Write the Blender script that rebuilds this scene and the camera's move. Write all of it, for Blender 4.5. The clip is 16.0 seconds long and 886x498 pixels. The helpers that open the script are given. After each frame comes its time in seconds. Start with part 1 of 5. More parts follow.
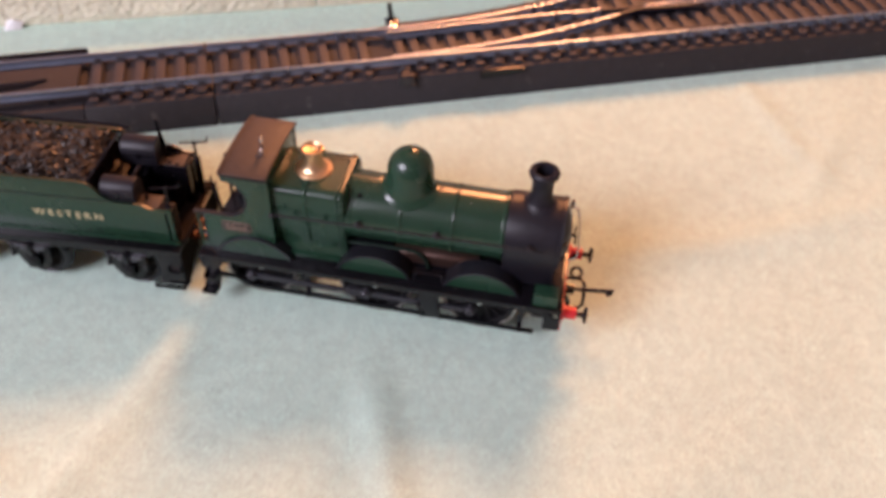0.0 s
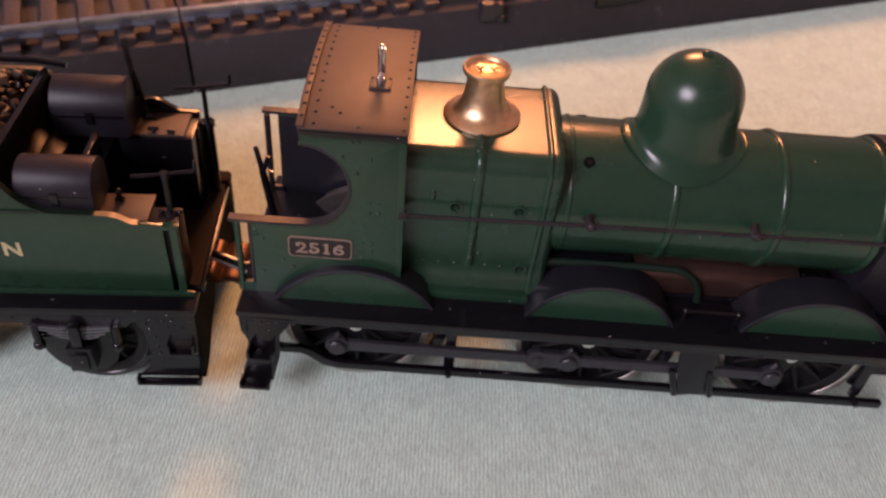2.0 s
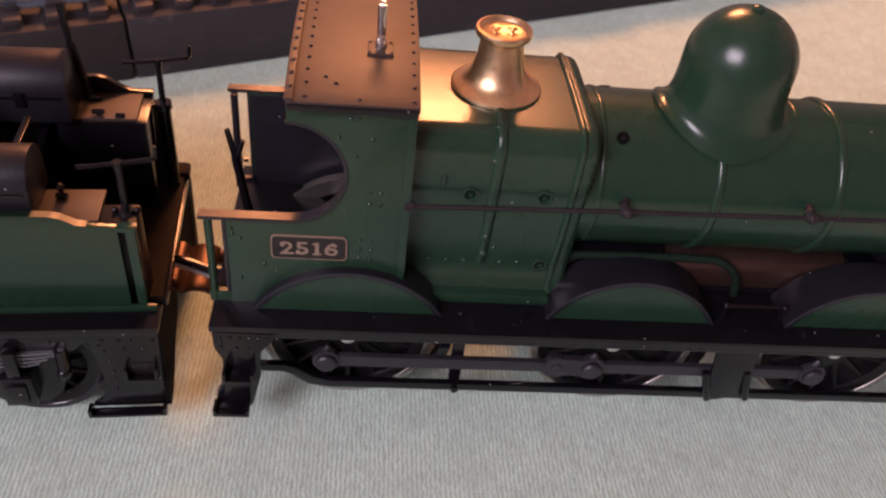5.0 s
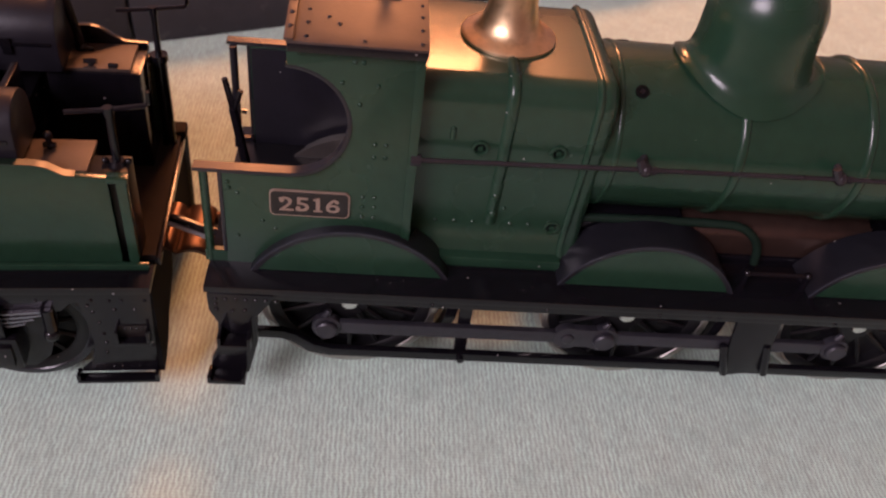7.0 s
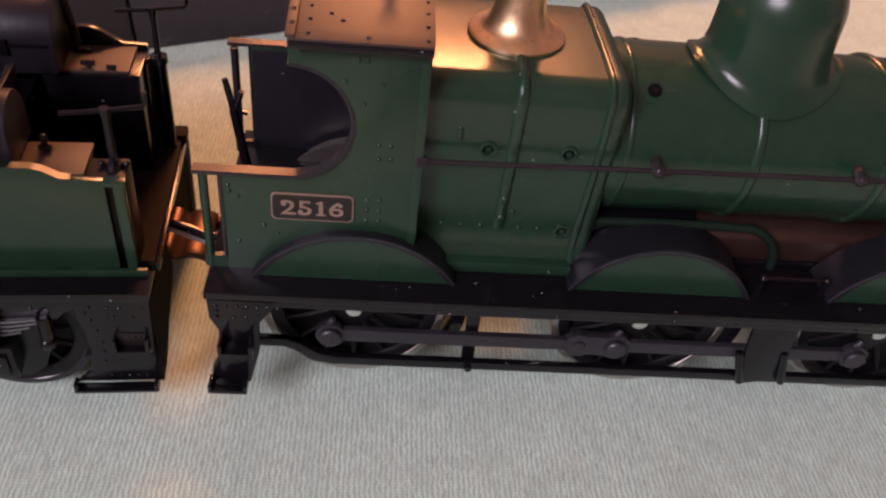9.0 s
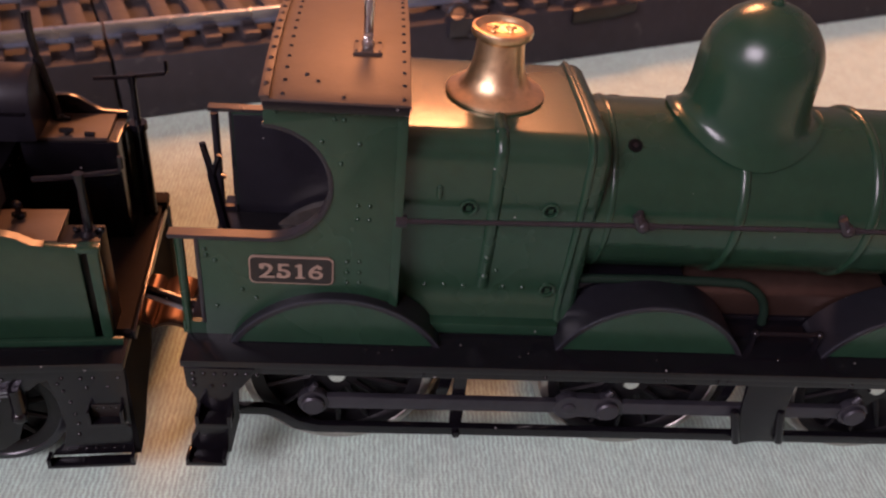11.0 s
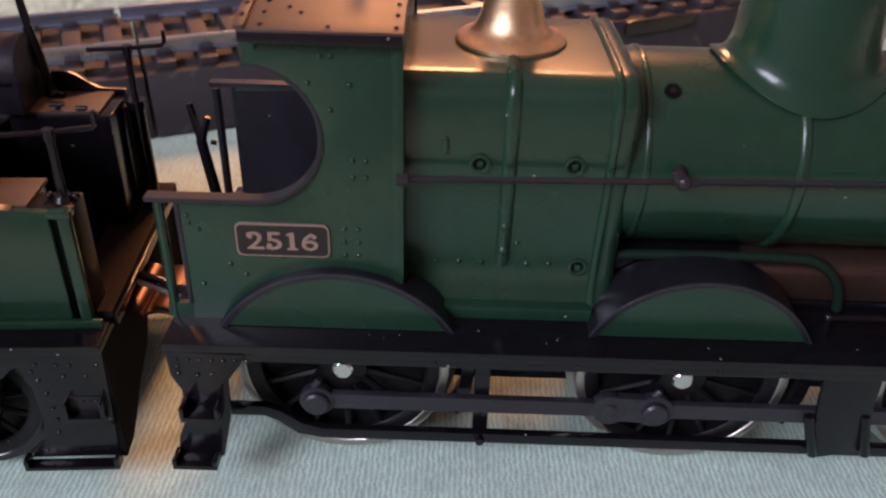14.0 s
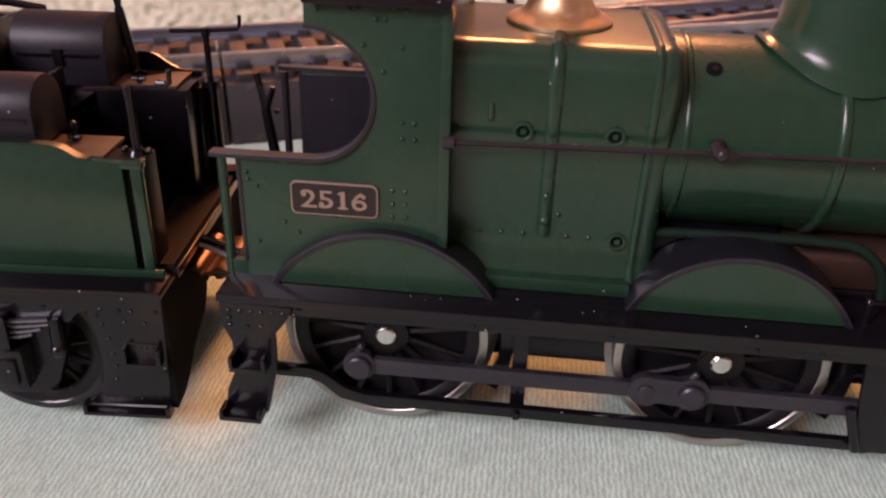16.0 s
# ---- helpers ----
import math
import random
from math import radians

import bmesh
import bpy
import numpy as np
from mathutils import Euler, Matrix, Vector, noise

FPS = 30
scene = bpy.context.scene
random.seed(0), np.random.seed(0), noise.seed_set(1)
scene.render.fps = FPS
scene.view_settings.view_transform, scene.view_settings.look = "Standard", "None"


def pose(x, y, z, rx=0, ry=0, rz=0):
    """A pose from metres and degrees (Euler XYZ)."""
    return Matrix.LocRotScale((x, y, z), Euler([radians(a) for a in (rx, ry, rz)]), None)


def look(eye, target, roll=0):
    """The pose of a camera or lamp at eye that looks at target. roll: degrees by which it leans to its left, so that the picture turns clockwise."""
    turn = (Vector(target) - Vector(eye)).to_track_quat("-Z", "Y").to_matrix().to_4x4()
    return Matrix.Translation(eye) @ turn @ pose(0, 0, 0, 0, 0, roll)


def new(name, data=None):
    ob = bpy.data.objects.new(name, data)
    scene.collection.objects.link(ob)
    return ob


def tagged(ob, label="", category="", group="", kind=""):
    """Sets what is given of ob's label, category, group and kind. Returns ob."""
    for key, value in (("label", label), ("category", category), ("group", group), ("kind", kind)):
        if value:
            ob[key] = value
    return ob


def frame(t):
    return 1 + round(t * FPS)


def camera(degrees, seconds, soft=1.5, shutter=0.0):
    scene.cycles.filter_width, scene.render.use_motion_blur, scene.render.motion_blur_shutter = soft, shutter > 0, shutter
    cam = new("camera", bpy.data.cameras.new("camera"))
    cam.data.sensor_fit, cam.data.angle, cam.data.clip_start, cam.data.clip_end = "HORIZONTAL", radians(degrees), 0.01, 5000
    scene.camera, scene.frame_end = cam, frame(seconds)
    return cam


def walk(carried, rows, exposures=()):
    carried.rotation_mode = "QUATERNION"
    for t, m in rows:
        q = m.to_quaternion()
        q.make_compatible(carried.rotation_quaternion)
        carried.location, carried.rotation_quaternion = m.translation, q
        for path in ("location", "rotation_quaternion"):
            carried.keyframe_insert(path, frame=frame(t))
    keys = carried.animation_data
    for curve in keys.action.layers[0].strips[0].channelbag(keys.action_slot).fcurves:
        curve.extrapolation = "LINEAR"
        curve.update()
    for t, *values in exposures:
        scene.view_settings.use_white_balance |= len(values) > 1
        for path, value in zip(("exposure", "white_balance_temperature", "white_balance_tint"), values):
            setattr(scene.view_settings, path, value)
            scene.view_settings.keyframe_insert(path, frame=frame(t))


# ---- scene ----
# The place is drawn in millimetres (a 1:76 model train) and brought to metres by MM.
MM = 0.001
cam = camera(55.4, 16.0, 2.2)
# a close lens: in focus on the engine's side, the track behind it soft
cam.data.dof.use_dof, cam.data.dof.focus_distance, cam.data.dof.aperture_fstop = True, 0.088, 52.0
PATH = [
    (0, (42.67, -164.18, 180.84), (31.52, -93.38, 111.10), 2.54),
    (0.5, (22.62, -138.64, 157.75), (17.06, -63.81, 91.65), 1.30),
    (1, (-9.59, -124.70, 128.97), (-11.48, -49.17, 63.47), 3.10),
    (1.5, (-23.36, -106.86, 107.32), (-24.24, -31.37, 41.74), 5.00),
    (2, (-24.05, -91.41, 98.47), (-21.96, -16.40, 32.38), 5.37),
    (2.5, (-28.04, -88.62, 93.43), (-23.60, -13.97, 27.05), 5.17),
    (3, (-32.26, -82.34, 88.81), (-22.52, -8.12, 22.49), 7.39),
    (3.5, (-31.70, -80.93, 87.27), (-24.07, -7.05, 20.30), 6.28),
    (4, (-32.93, -79.60, 86.44), (-24.44, -6.23, 19.02), 6.84),
    (4.2, (-32.23, -79.30, 87.39), (-23.35, -4.39, 21.75), 6.66),
    (6.3, (-31.87, -80.01, 83.64), (-21.25, -5.66, 17.61), 8.60),
    (6.5, (-31.01, -78.85, 82.01), (-21.06, -4.14, 16.29), 8.27),
    (7, (-31.86, -78.60, 81.20), (-22.36, -4.21, 15.05), 7.94),
    (7.5, (-32.90, -77.95, 80.89), (-23.35, -2.94, 15.45), 8.18),
    (8, (-32.52, -77.76, 80.54), (-22.68, -3.05, 14.81), 8.26),
    (10.3, (-29.29, -76.10, 76.98), (-22.35, 1.65, 14.48), 5.69),
    (10.5, (-28.84, -77.18, 76.90), (-21.65, 1.16, 15.17), 5.42),
    (11, (-30.01, -76.29, 77.51), (-21.30, 3.97, 18.50), 5.85),
    (11.5, (-28.03, -76.55, 75.45), (-18.01, 4.76, 18.11), 6.01),
    (12, (-26.10, -77.09, 74.43), (-17.01, 3.41, 15.80), 5.85),
    (12.5, (-27.29, -76.72, 74.30), (-18.29, 4.88, 17.18), 5.58),
    (13, (-28.20, -76.40, 73.78), (-18.18, 6.37, 18.57), 5.93),
    (13.5, (-24.27, -74.28, 67.65), (-17.89, 12.32, 18.06), 2.36),
    (14, (-23.19, -73.19, 64.39), (-23.72, 11.82, 11.73), 1.60),
    (14.5, (-23.84, -71.61, 63.68), (-28.65, 13.98, 12.20), 0.16),
    (15, (-21.59, -72.04, 63.86), (-28.37, 13.19, 12.00), -0.54),
    (15.5, (-21.28, -78.23, 60.42), (-30.42, 8.00, 10.61), 0.50),
    (16, (-20.18, -79.87, 58.58), (-29.31, 8.08, 11.87), 1.57),
]

walk(cam, [(t, look(Vector(e) * MM, Vector(a) * MM, r)) for t, e, a, r in PATH],
     [(0.0, -0.24, 7300, 31), (0.5, -0.33, 7400, 31), (1.0, -0.3, 7400, 33), (1.5, -0.34, 7350, 37), (2.0, -0.55, 7700, 41), (4.0, -0.58, 7800, 43), (7.0, -0.62, 7900, 44), (10.5, -0.62, 7850, 43),
      (12.0, -0.62, 7200, 38), (13.0, -0.62, 6850, 29), (13.5, -0.57, 6600, 26), (14.0, -0.51, 6850, 29), (15.0, -0.46, 7000, 30), (15.5, -0.41, 7350, 36), (16.0, -0.32, 8100, 42)])

# ---- world and lights ----
world = bpy.data.worlds.new("sky")
scene.world = world
world.use_nodes = True
wn = world.node_tree.nodes
sky = wn.new("ShaderNodeTexSky")
sky.sky_type, sky.sun_disc = "NISHITA", False
sky.sun_elevation, sky.sun_rotation = radians(22), radians(0)
world.node_tree.links.new(sky.outputs[0], wn["Background"].inputs[0])
wn["Background"].inputs[1].default_value = 0.1


def window_light(name, eye, target, w, h, watts, colour):
    d = bpy.data.lights.new(name, "AREA")
    d.shape, d.size, d.size_y, d.energy, d.color = "RECTANGLE", w, h, watts, colour
    ob = new(name, d)
    ob.matrix_world = look(eye, target)
    return ob


# low warm light through the far window, cool daylight through the window behind the camera
# both windows are unseen, added where shadows and highlights point
window_light("warm_window_light", (0.02, 1.87, 1.52), (0, 0, 0.02), 0.62, 0.56, 84, (1.0, 0.43, 0.17))
window_light("day_window_light", (-1.152, -1.408, 1.14), (0, 0, 0.02), 1.05, 0.76, 70, (0.74, 0.845, 1.0))


# ---- materials ----
def material(name, colour, rough=0.5, metal=0.0, vary=0.15, scale=300.0, bump=0.0, bump_scale=900.0, coat=0.0, spot=None, spec=0.5, specks=0.0):
    """A surface with two scales of colour variation, uneven gloss and fine relief; scale in cycles per metre."""
    m = bpy.data.materials.new(name)
    m.use_nodes = True
    nt = m.node_tree
    n, l = nt.nodes, nt.links
    b = n["Principled BSDF"]
    tc = n.new("ShaderNodeTexCoord")
    big, fine = n.new("ShaderNodeTexNoise"), n.new("ShaderNodeTexNoise")
    big.inputs["Scale"].default_value, fine.inputs["Scale"].default_value = scale * 0.2, scale * 3
    big.inputs["Detail"].default_value, fine.inputs["Detail"].default_value = 4, 3
    for x in (big, fine):
        l.new(tc.outputs["Object"], x.inputs["Vector"])
    add = n.new("ShaderNodeMath")
    add.operation = "ADD"
    l.new(big.outputs["Fac"], add.inputs[0])
    l.new(fine.outputs["Fac"], add.inputs[1])
    ramp = n.new("ShaderNodeMapRange")
    ramp.inputs["From Min"].default_value, ramp.inputs["From Max"].default_value = 0.7, 1.3
    ramp.inputs["To Min"].default_value, ramp.inputs["To Max"].default_value = 1 - vary, 1 + vary
    l.new(add.outputs[0], ramp.inputs["Value"])
    mul = n.new("ShaderNodeMix")
    mul.data_type, mul.blend_type = "RGBA", "MULTIPLY"
    mul.inputs["Factor"].default_value = 1.0
    mul.inputs[6].default_value = (*colour, 1)
    l.new(ramp.outputs[0], mul.inputs[7])
    out = mul.outputs[2]
    if spot:
        dust = n.new("ShaderNodeTexNoise")
        dust.inputs["Scale"].default_value, dust.inputs["Detail"].default_value = spot[1], 6
        l.new(tc.outputs["Object"], dust.inputs["Vector"])
        cut = n.new("ShaderNodeMapRange")
        cut.inputs["From Min"].default_value, cut.inputs["From Max"].default_value = spot[2], spot[2] + 0.12
        cut.inputs["To Max"].default_value = spot[3]
        l.new(dust.outputs["Fac"], cut.inputs["Value"])
        mix = n.new("ShaderNodeMix")
        mix.data_type = "RGBA"
        l.new(cut.outputs[0], mix.inputs["Factor"])
        l.new(out, mix.inputs[6])
        mix.inputs[7].default_value = (*spot[0], 1)
        out = mix.outputs[2]
    if specks:
        # sparse specks of lint and dust
        cell = n.new("ShaderNodeTexVoronoi")
        cell.inputs["Scale"].default_value = 750
        l.new(tc.outputs["Object"], cell.inputs["Vector"])
        near = n.new("ShaderNodeMath")
        near.operation, near.inputs[1].default_value = "LESS_THAN", 0.085
        l.new(cell.outputs["Distance"], near.inputs[0])
        some = n.new("ShaderNodeMath")
        some.operation, some.inputs[1].default_value = "GREATER_THAN", 1 - specks
        sep = n.new("ShaderNodeSeparateColor")
        l.new(cell.outputs["Color"], sep.inputs[0])
        l.new(sep.outputs[0], some.inputs[0])
        both = n.new("ShaderNodeMath")
        both.operation = "MULTIPLY"
        l.new(near.outputs[0], both.inputs[0])
        l.new(some.outputs[0], both.inputs[1])
        speck = n.new("ShaderNodeMix")
        speck.data_type = "RGBA"
        l.new(both.outputs[0], speck.inputs["Factor"])
        l.new(out, speck.inputs[6])
        speck.inputs[7].default_value = (0.30, 0.29, 0.28, 1)
        out = speck.outputs[2]
    l.new(out, b.inputs["Base Color"])
    rr = n.new("ShaderNodeMapRange")
    rr.inputs["From Min"].default_value, rr.inputs["From Max"].default_value = 0.3, 0.7
    rr.inputs["To Min"].default_value, rr.inputs["To Max"].default_value = max(0.02, rough - 0.08), min(1, rough + 0.08)
    l.new(big.outputs["Fac"], rr.inputs["Value"])
    l.new(rr.outputs[0], b.inputs["Roughness"])
    b.inputs["Metallic"].default_value = metal
    b.inputs["Specular IOR Level"].default_value = spec
    b.inputs["Coat Weight"].default_value = coat
    if bump:
        tex = n.new("ShaderNodeTexNoise")
        tex.inputs["Scale"].default_value, tex.inputs["Detail"].default_value = bump_scale, 4
        l.new(tc.outputs["Object"], tex.inputs["Vector"])
        bp = n.new("ShaderNodeBump")
        bp.inputs["Strength"].default_value, bp.inputs["Distance"].default_value = bump, 0.0003
        l.new(tex.outputs["Fac"], bp.inputs["Height"])
        l.new(bp.outputs[0], b.inputs["Normal"])
    return m


def cloth_material():
    """Pale sage cotton with fine ribs, a cross weave and faint stains."""
    m = material("sage_cotton", (0.54, 0.735, 0.64), 0.85, 0, 0.045, 200, spec=0.25, spot=((0.50, 0.60, 0.50), 60, 0.6, 0.15))
    nt = m.node_tree
    n, l = nt.nodes, nt.links
    b = n["Principled BSDF"]
    tc = n.new("ShaderNodeTexCoord")
    warp = n.new("ShaderNodeTexNoise")
    warp.inputs["Scale"].default_value = 160
    l.new(tc.outputs["Object"], warp.inputs["Vector"])
    waves = []
    for axis, size in (("X", 551.0), ("Y", 860.0)):
        w = n.new("ShaderNodeTexWave")
        w.wave_type, w.bands_direction = "BANDS", axis
        w.inputs["Scale"].default_value = size
        w.inputs["Distortion"].default_value, w.inputs["Detail"].default_value, w.inputs["Detail Scale"].default_value = 4.2, 5, 2.2
        l.new(tc.outputs["Object"], w.inputs["Vector"])
        waves.append(w)
    # slubs: short uneven threads along the ribs
    stretch = n.new("ShaderNodeMapping")
    stretch.inputs["Scale"].default_value = (1.0, 0.28, 1.0)
    l.new(tc.outputs["Object"], stretch.inputs["Vector"])
    slub = n.new("ShaderNodeTexNoise")
    slub.inputs["Scale"].default_value, slub.inputs["Detail"].default_value, slub.inputs["Roughness"].default_value = 2600, 4, 0.7
    l.new(stretch.outputs[0], slub.inputs["Vector"])
    two = n.new("ShaderNodeMath")
    two.operation, two.inputs[1].default_value = "MULTIPLY_ADD", 0.2
    l.new(waves[1].outputs["Fac"], two.inputs[0])
    patch = n.new("ShaderNodeTexNoise")
    patch.inputs["Scale"].default_value, patch.inputs["Detail"].default_value = 260, 3
    l.new(tc.outputs["Object"], patch.inputs["Vector"])
    ribs = n.new("ShaderNodeMath")
    ribs.operation = "MULTIPLY"
    l.new(waves[0].outputs["Fac"], ribs.inputs[0])
    l.new(patch.outputs["Fac"], ribs.inputs[1])
    l.new(ribs.outputs[0], two.inputs[2])
    mix = n.new("ShaderNodeMath")
    mix.operation, mix.inputs[1].default_value = "MULTIPLY_ADD", 1.5
    l.new(slub.outputs["Fac"], mix.inputs[0])
    l.new(two.outputs[0], mix.inputs[2])
    old = b.inputs["Base Color"].links[0].from_socket
    shade = n.new("ShaderNodeMapRange")
    shade.inputs["From Min"].default_value, shade.inputs["From Max"].default_value = 0.65, 1.6
    shade.inputs["To Min"].default_value, shade.inputs["To Max"].default_value = 0.68, 1.2
    l.new(mix.outputs[0], shade.inputs["Value"])
    mul = n.new("ShaderNodeMix")
    mul.data_type, mul.blend_type = "RGBA", "MULTIPLY"
    mul.inputs["Factor"].default_value = 1
    tone = n.new("ShaderNodeTexNoise")
    tone.inputs["Scale"].default_value, tone.inputs["Detail"].default_value, tone.inputs["Roughness"].default_value = 420, 5, 0.75
    l.new(stretch.outputs[0], tone.inputs["Vector"])
    hue = n.new("ShaderNodeMix")
    hue.data_type = "RGBA"
    ends = n.new("ShaderNodeMapRange")
    ends.inputs["From Min"].default_value, ends.inputs["From Max"].default_value = 0.35, 0.65
    l.new(tone.outputs["Fac"], ends.inputs["Value"])
    l.new(ends.outputs[0], hue.inputs["Factor"])
    hue.inputs[6].default_value, hue.inputs[7].default_value = (0.98, 1.006, 1.0, 1), (1.02, 0.994, 0.985, 1)
    tint = n.new("ShaderNodeMix")
    tint.data_type, tint.blend_type = "RGBA", "MULTIPLY"
    tint.inputs["Factor"].default_value = 1
    l.new(old, tint.inputs[6])
    l.new(hue.outputs[2], tint.inputs[7])
    l.new(tint.outputs[2], mul.inputs[6])
    l.new(shade.outputs[0], mul.inputs[7])
    l.new(mul.outputs[2], b.inputs["Base Color"])
    bp = n.new("ShaderNodeBump")
    bp.inputs["Strength"].default_value, bp.inputs["Distance"].default_value = 0.5, 0.00009
    l.new(mix.outputs[0], bp.inputs["Height"])
    l.new(bp.outputs[0], b.inputs["Normal"])
    b.inputs["Sheen Weight"].default_value, b.inputs["Sheen Roughness"].default_value = 0.12, 0.4
    return m


M = {
    "cloth": cloth_material(),
    "green": material("loco_green", (0.0095, 0.040, 0.023), 0.25, 0, 0.12, 250, 0.06, 2500, specks=0.07),
    "dome": material("polished_green", (0.0095, 0.042, 0.024), 0.23, 0, 0.08, 250, 0.04, 2500, specks=0.05),
    "black": material("satin_black", (0.0055, 0.005, 0.007), 0.19, 0, 0.2, 300, 0.05, 2500, spot=((0.025, 0.023, 0.025), 900, 0.66, 0.3), spec=0.4, specks=0.14),
    "splash": material("satin_splasher_black", (0.011, 0.011, 0.015), 0.38, 0, 0.2, 300, 0.06, 2500, spec=0.5, specks=0.1),
    # brown tone puts the warm light on black tops into the colour
    "roof": material("roof_warm_lit_brown", (0.053, 0.034, 0.027), 0.55, 0, 0.15, 200, 0.06, 3000),
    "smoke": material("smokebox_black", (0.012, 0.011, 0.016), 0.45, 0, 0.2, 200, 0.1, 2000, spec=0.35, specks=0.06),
    "rod": material("dark_rod_metal", (0.030, 0.029, 0.036), 0.42, 0.3, 0.15, 300, 0.06, 2500),
    "steel": material("tyre_steel", (0.46, 0.43, 0.40), 0.42, 1.0, 0.1, 400, 0.05, 2500),
    "axle": material("axle_steel", (0.75, 0.74, 0.72), 0.2, 1.0, 0.06, 400),
    "brass": material("polished_brass", (0.84, 0.58, 0.34), 0.34, 1.0, 0.12, 400, 0.06, 3500, spot=((0.50, 0.27, 0.13), 700, 0.6, 0.4)),
    "copper": material("copper_pipe", (0.095, 0.052, 0.034), 0.42, 0.8, 0.1, 400),
    "rail_wire": material("handrail_wire", (0.030, 0.026, 0.030), 0.28, 0.3, 0.15, 300),
    "red": material("buffer_red", (0.62, 0.025, 0.03), 0.4, 0, 0.08, 300),
    "plate": material("plate_black", (0.013, 0.009, 0.009), 0.4, 0, 0.1, 300),
    "plate_edge": material("plate_brass_paint", (0.31, 0.21, 0.165), 0.4, 0.2, 0.08, 300),
    "gold": material("gilt_lettering", (0.50, 0.42, 0.24), 0.45, 0.1, 0.08, 300),
    # black rim lightened to blue-grey: its highlight is put into the colour
    "rim": material("rim_highlight_grey", (0.026, 0.028, 0.036), 0.34, 0, 0.15, 300, 0.05, 2500),
    "edge": material("dark_edge_paint", (0.017, 0.016, 0.020), 0.3, 0.0, 0.15, 300, 0.06, 2500),
    "wheel": material("wheel_black", (0.004, 0.0038, 0.005), 0.42, 0, 0.2, 300, 0.05, 2500, spec=0.3, specks=0.06),
    "weight": material("dull_brown_metal", (0.08, 0.045, 0.036), 0.36, 0.7, 0.15, 250, 0.1, 1500),
    "floor": material("tender_floor_brown", (0.013, 0.0085, 0.007), 0.75, 0, 0.2, 250, 0.1, 1500, spec=0.15),
    "bead": material("bead_green", (0.005, 0.018, 0.011), 0.4, 0, 0.1, 250),
    "pipe": material("shaded_pipe_green", (0.006, 0.018, 0.012), 0.6, 0, 0.15, 250, 0.05, 2000, spec=0.15),
    # the springs' highlights are put into this lighter grey metal
    "spring": material("spring_highlight_grey", (0.20, 0.195, 0.22), 0.24, 0.8, 0.15, 300),
    "dark_tyre": material("dark_tyre", (0.016, 0.016, 0.02), 0.2, 0.2, 0.15, 300),
    "flat_black": material("flat_matt_black", (0.004, 0.004, 0.004), 0.9, 0, 0.1, 300, spec=0.1),
    "coal": material("coal", (0.026, 0.018, 0.014), 0.45, 0, 0.5, 500, 0.5, 900),
    # dark board, darkened further to put in the shade between the sleepers
    "board": material("track_board", (0.019, 0.016, 0.019), 0.7, 0, 0.25, 120, 0.25, 500, spot=((0.10, 0.085, 0.08), 260, 0.63, 0.6)),
    "sleeper": material("sleeper_plastic", (0.038, 0.030, 0.032), 0.6, 0, 0.3, 150, 0.3, 900),
    "railsteel": material("nickel_rail", (0.36, 0.42, 0.52), 0.3, 0.85, 0.1, 150, 0.05, 900),
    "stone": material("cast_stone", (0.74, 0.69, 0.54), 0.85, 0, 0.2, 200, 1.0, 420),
    "coping": material("white_coping", (0.75, 0.74, 0.72), 0.7, 0, 0.08, 200, 0.2, 600),
    "paving": material("pink_paving", (0.58, 0.44, 0.36), 0.8, 0, 0.12, 200, 0.3, 700),
    "wall": material("grey_wall", (0.42, 0.44, 0.49), 0.85, 0, 0.05, 4, 0.1, 60),
    # darkened on an unseen wall to dim reflections in the green sides
    "dark_wall": material("blue_grey_wall", (0.26, 0.28, 0.34), 0.85, 0, 0.05, 4, 0.1, 60),
    "ceiling": material("white_ceiling", (0.62, 0.60, 0.58), 0.9, 0, 0.04, 4, 0.1, 60),
    # darkened on the unseen floor so the engine's side reflects less
    "carpet": material("grey_carpet", (0.13, 0.13, 0.14), 0.95, 0, 0.2, 60, 0.6, 300),
    "frame": material("white_window_paint", (0.78, 0.77, 0.74), 0.45, 0, 0.04, 20),
    "wire": material("grey_wire", (0.30, 0.30, 0.31), 0.35, 0, 0.1, 300),
    "lint": material("white_paper", (0.82, 0.84, 0.84), 0.8, 0, 0.05, 300),
}


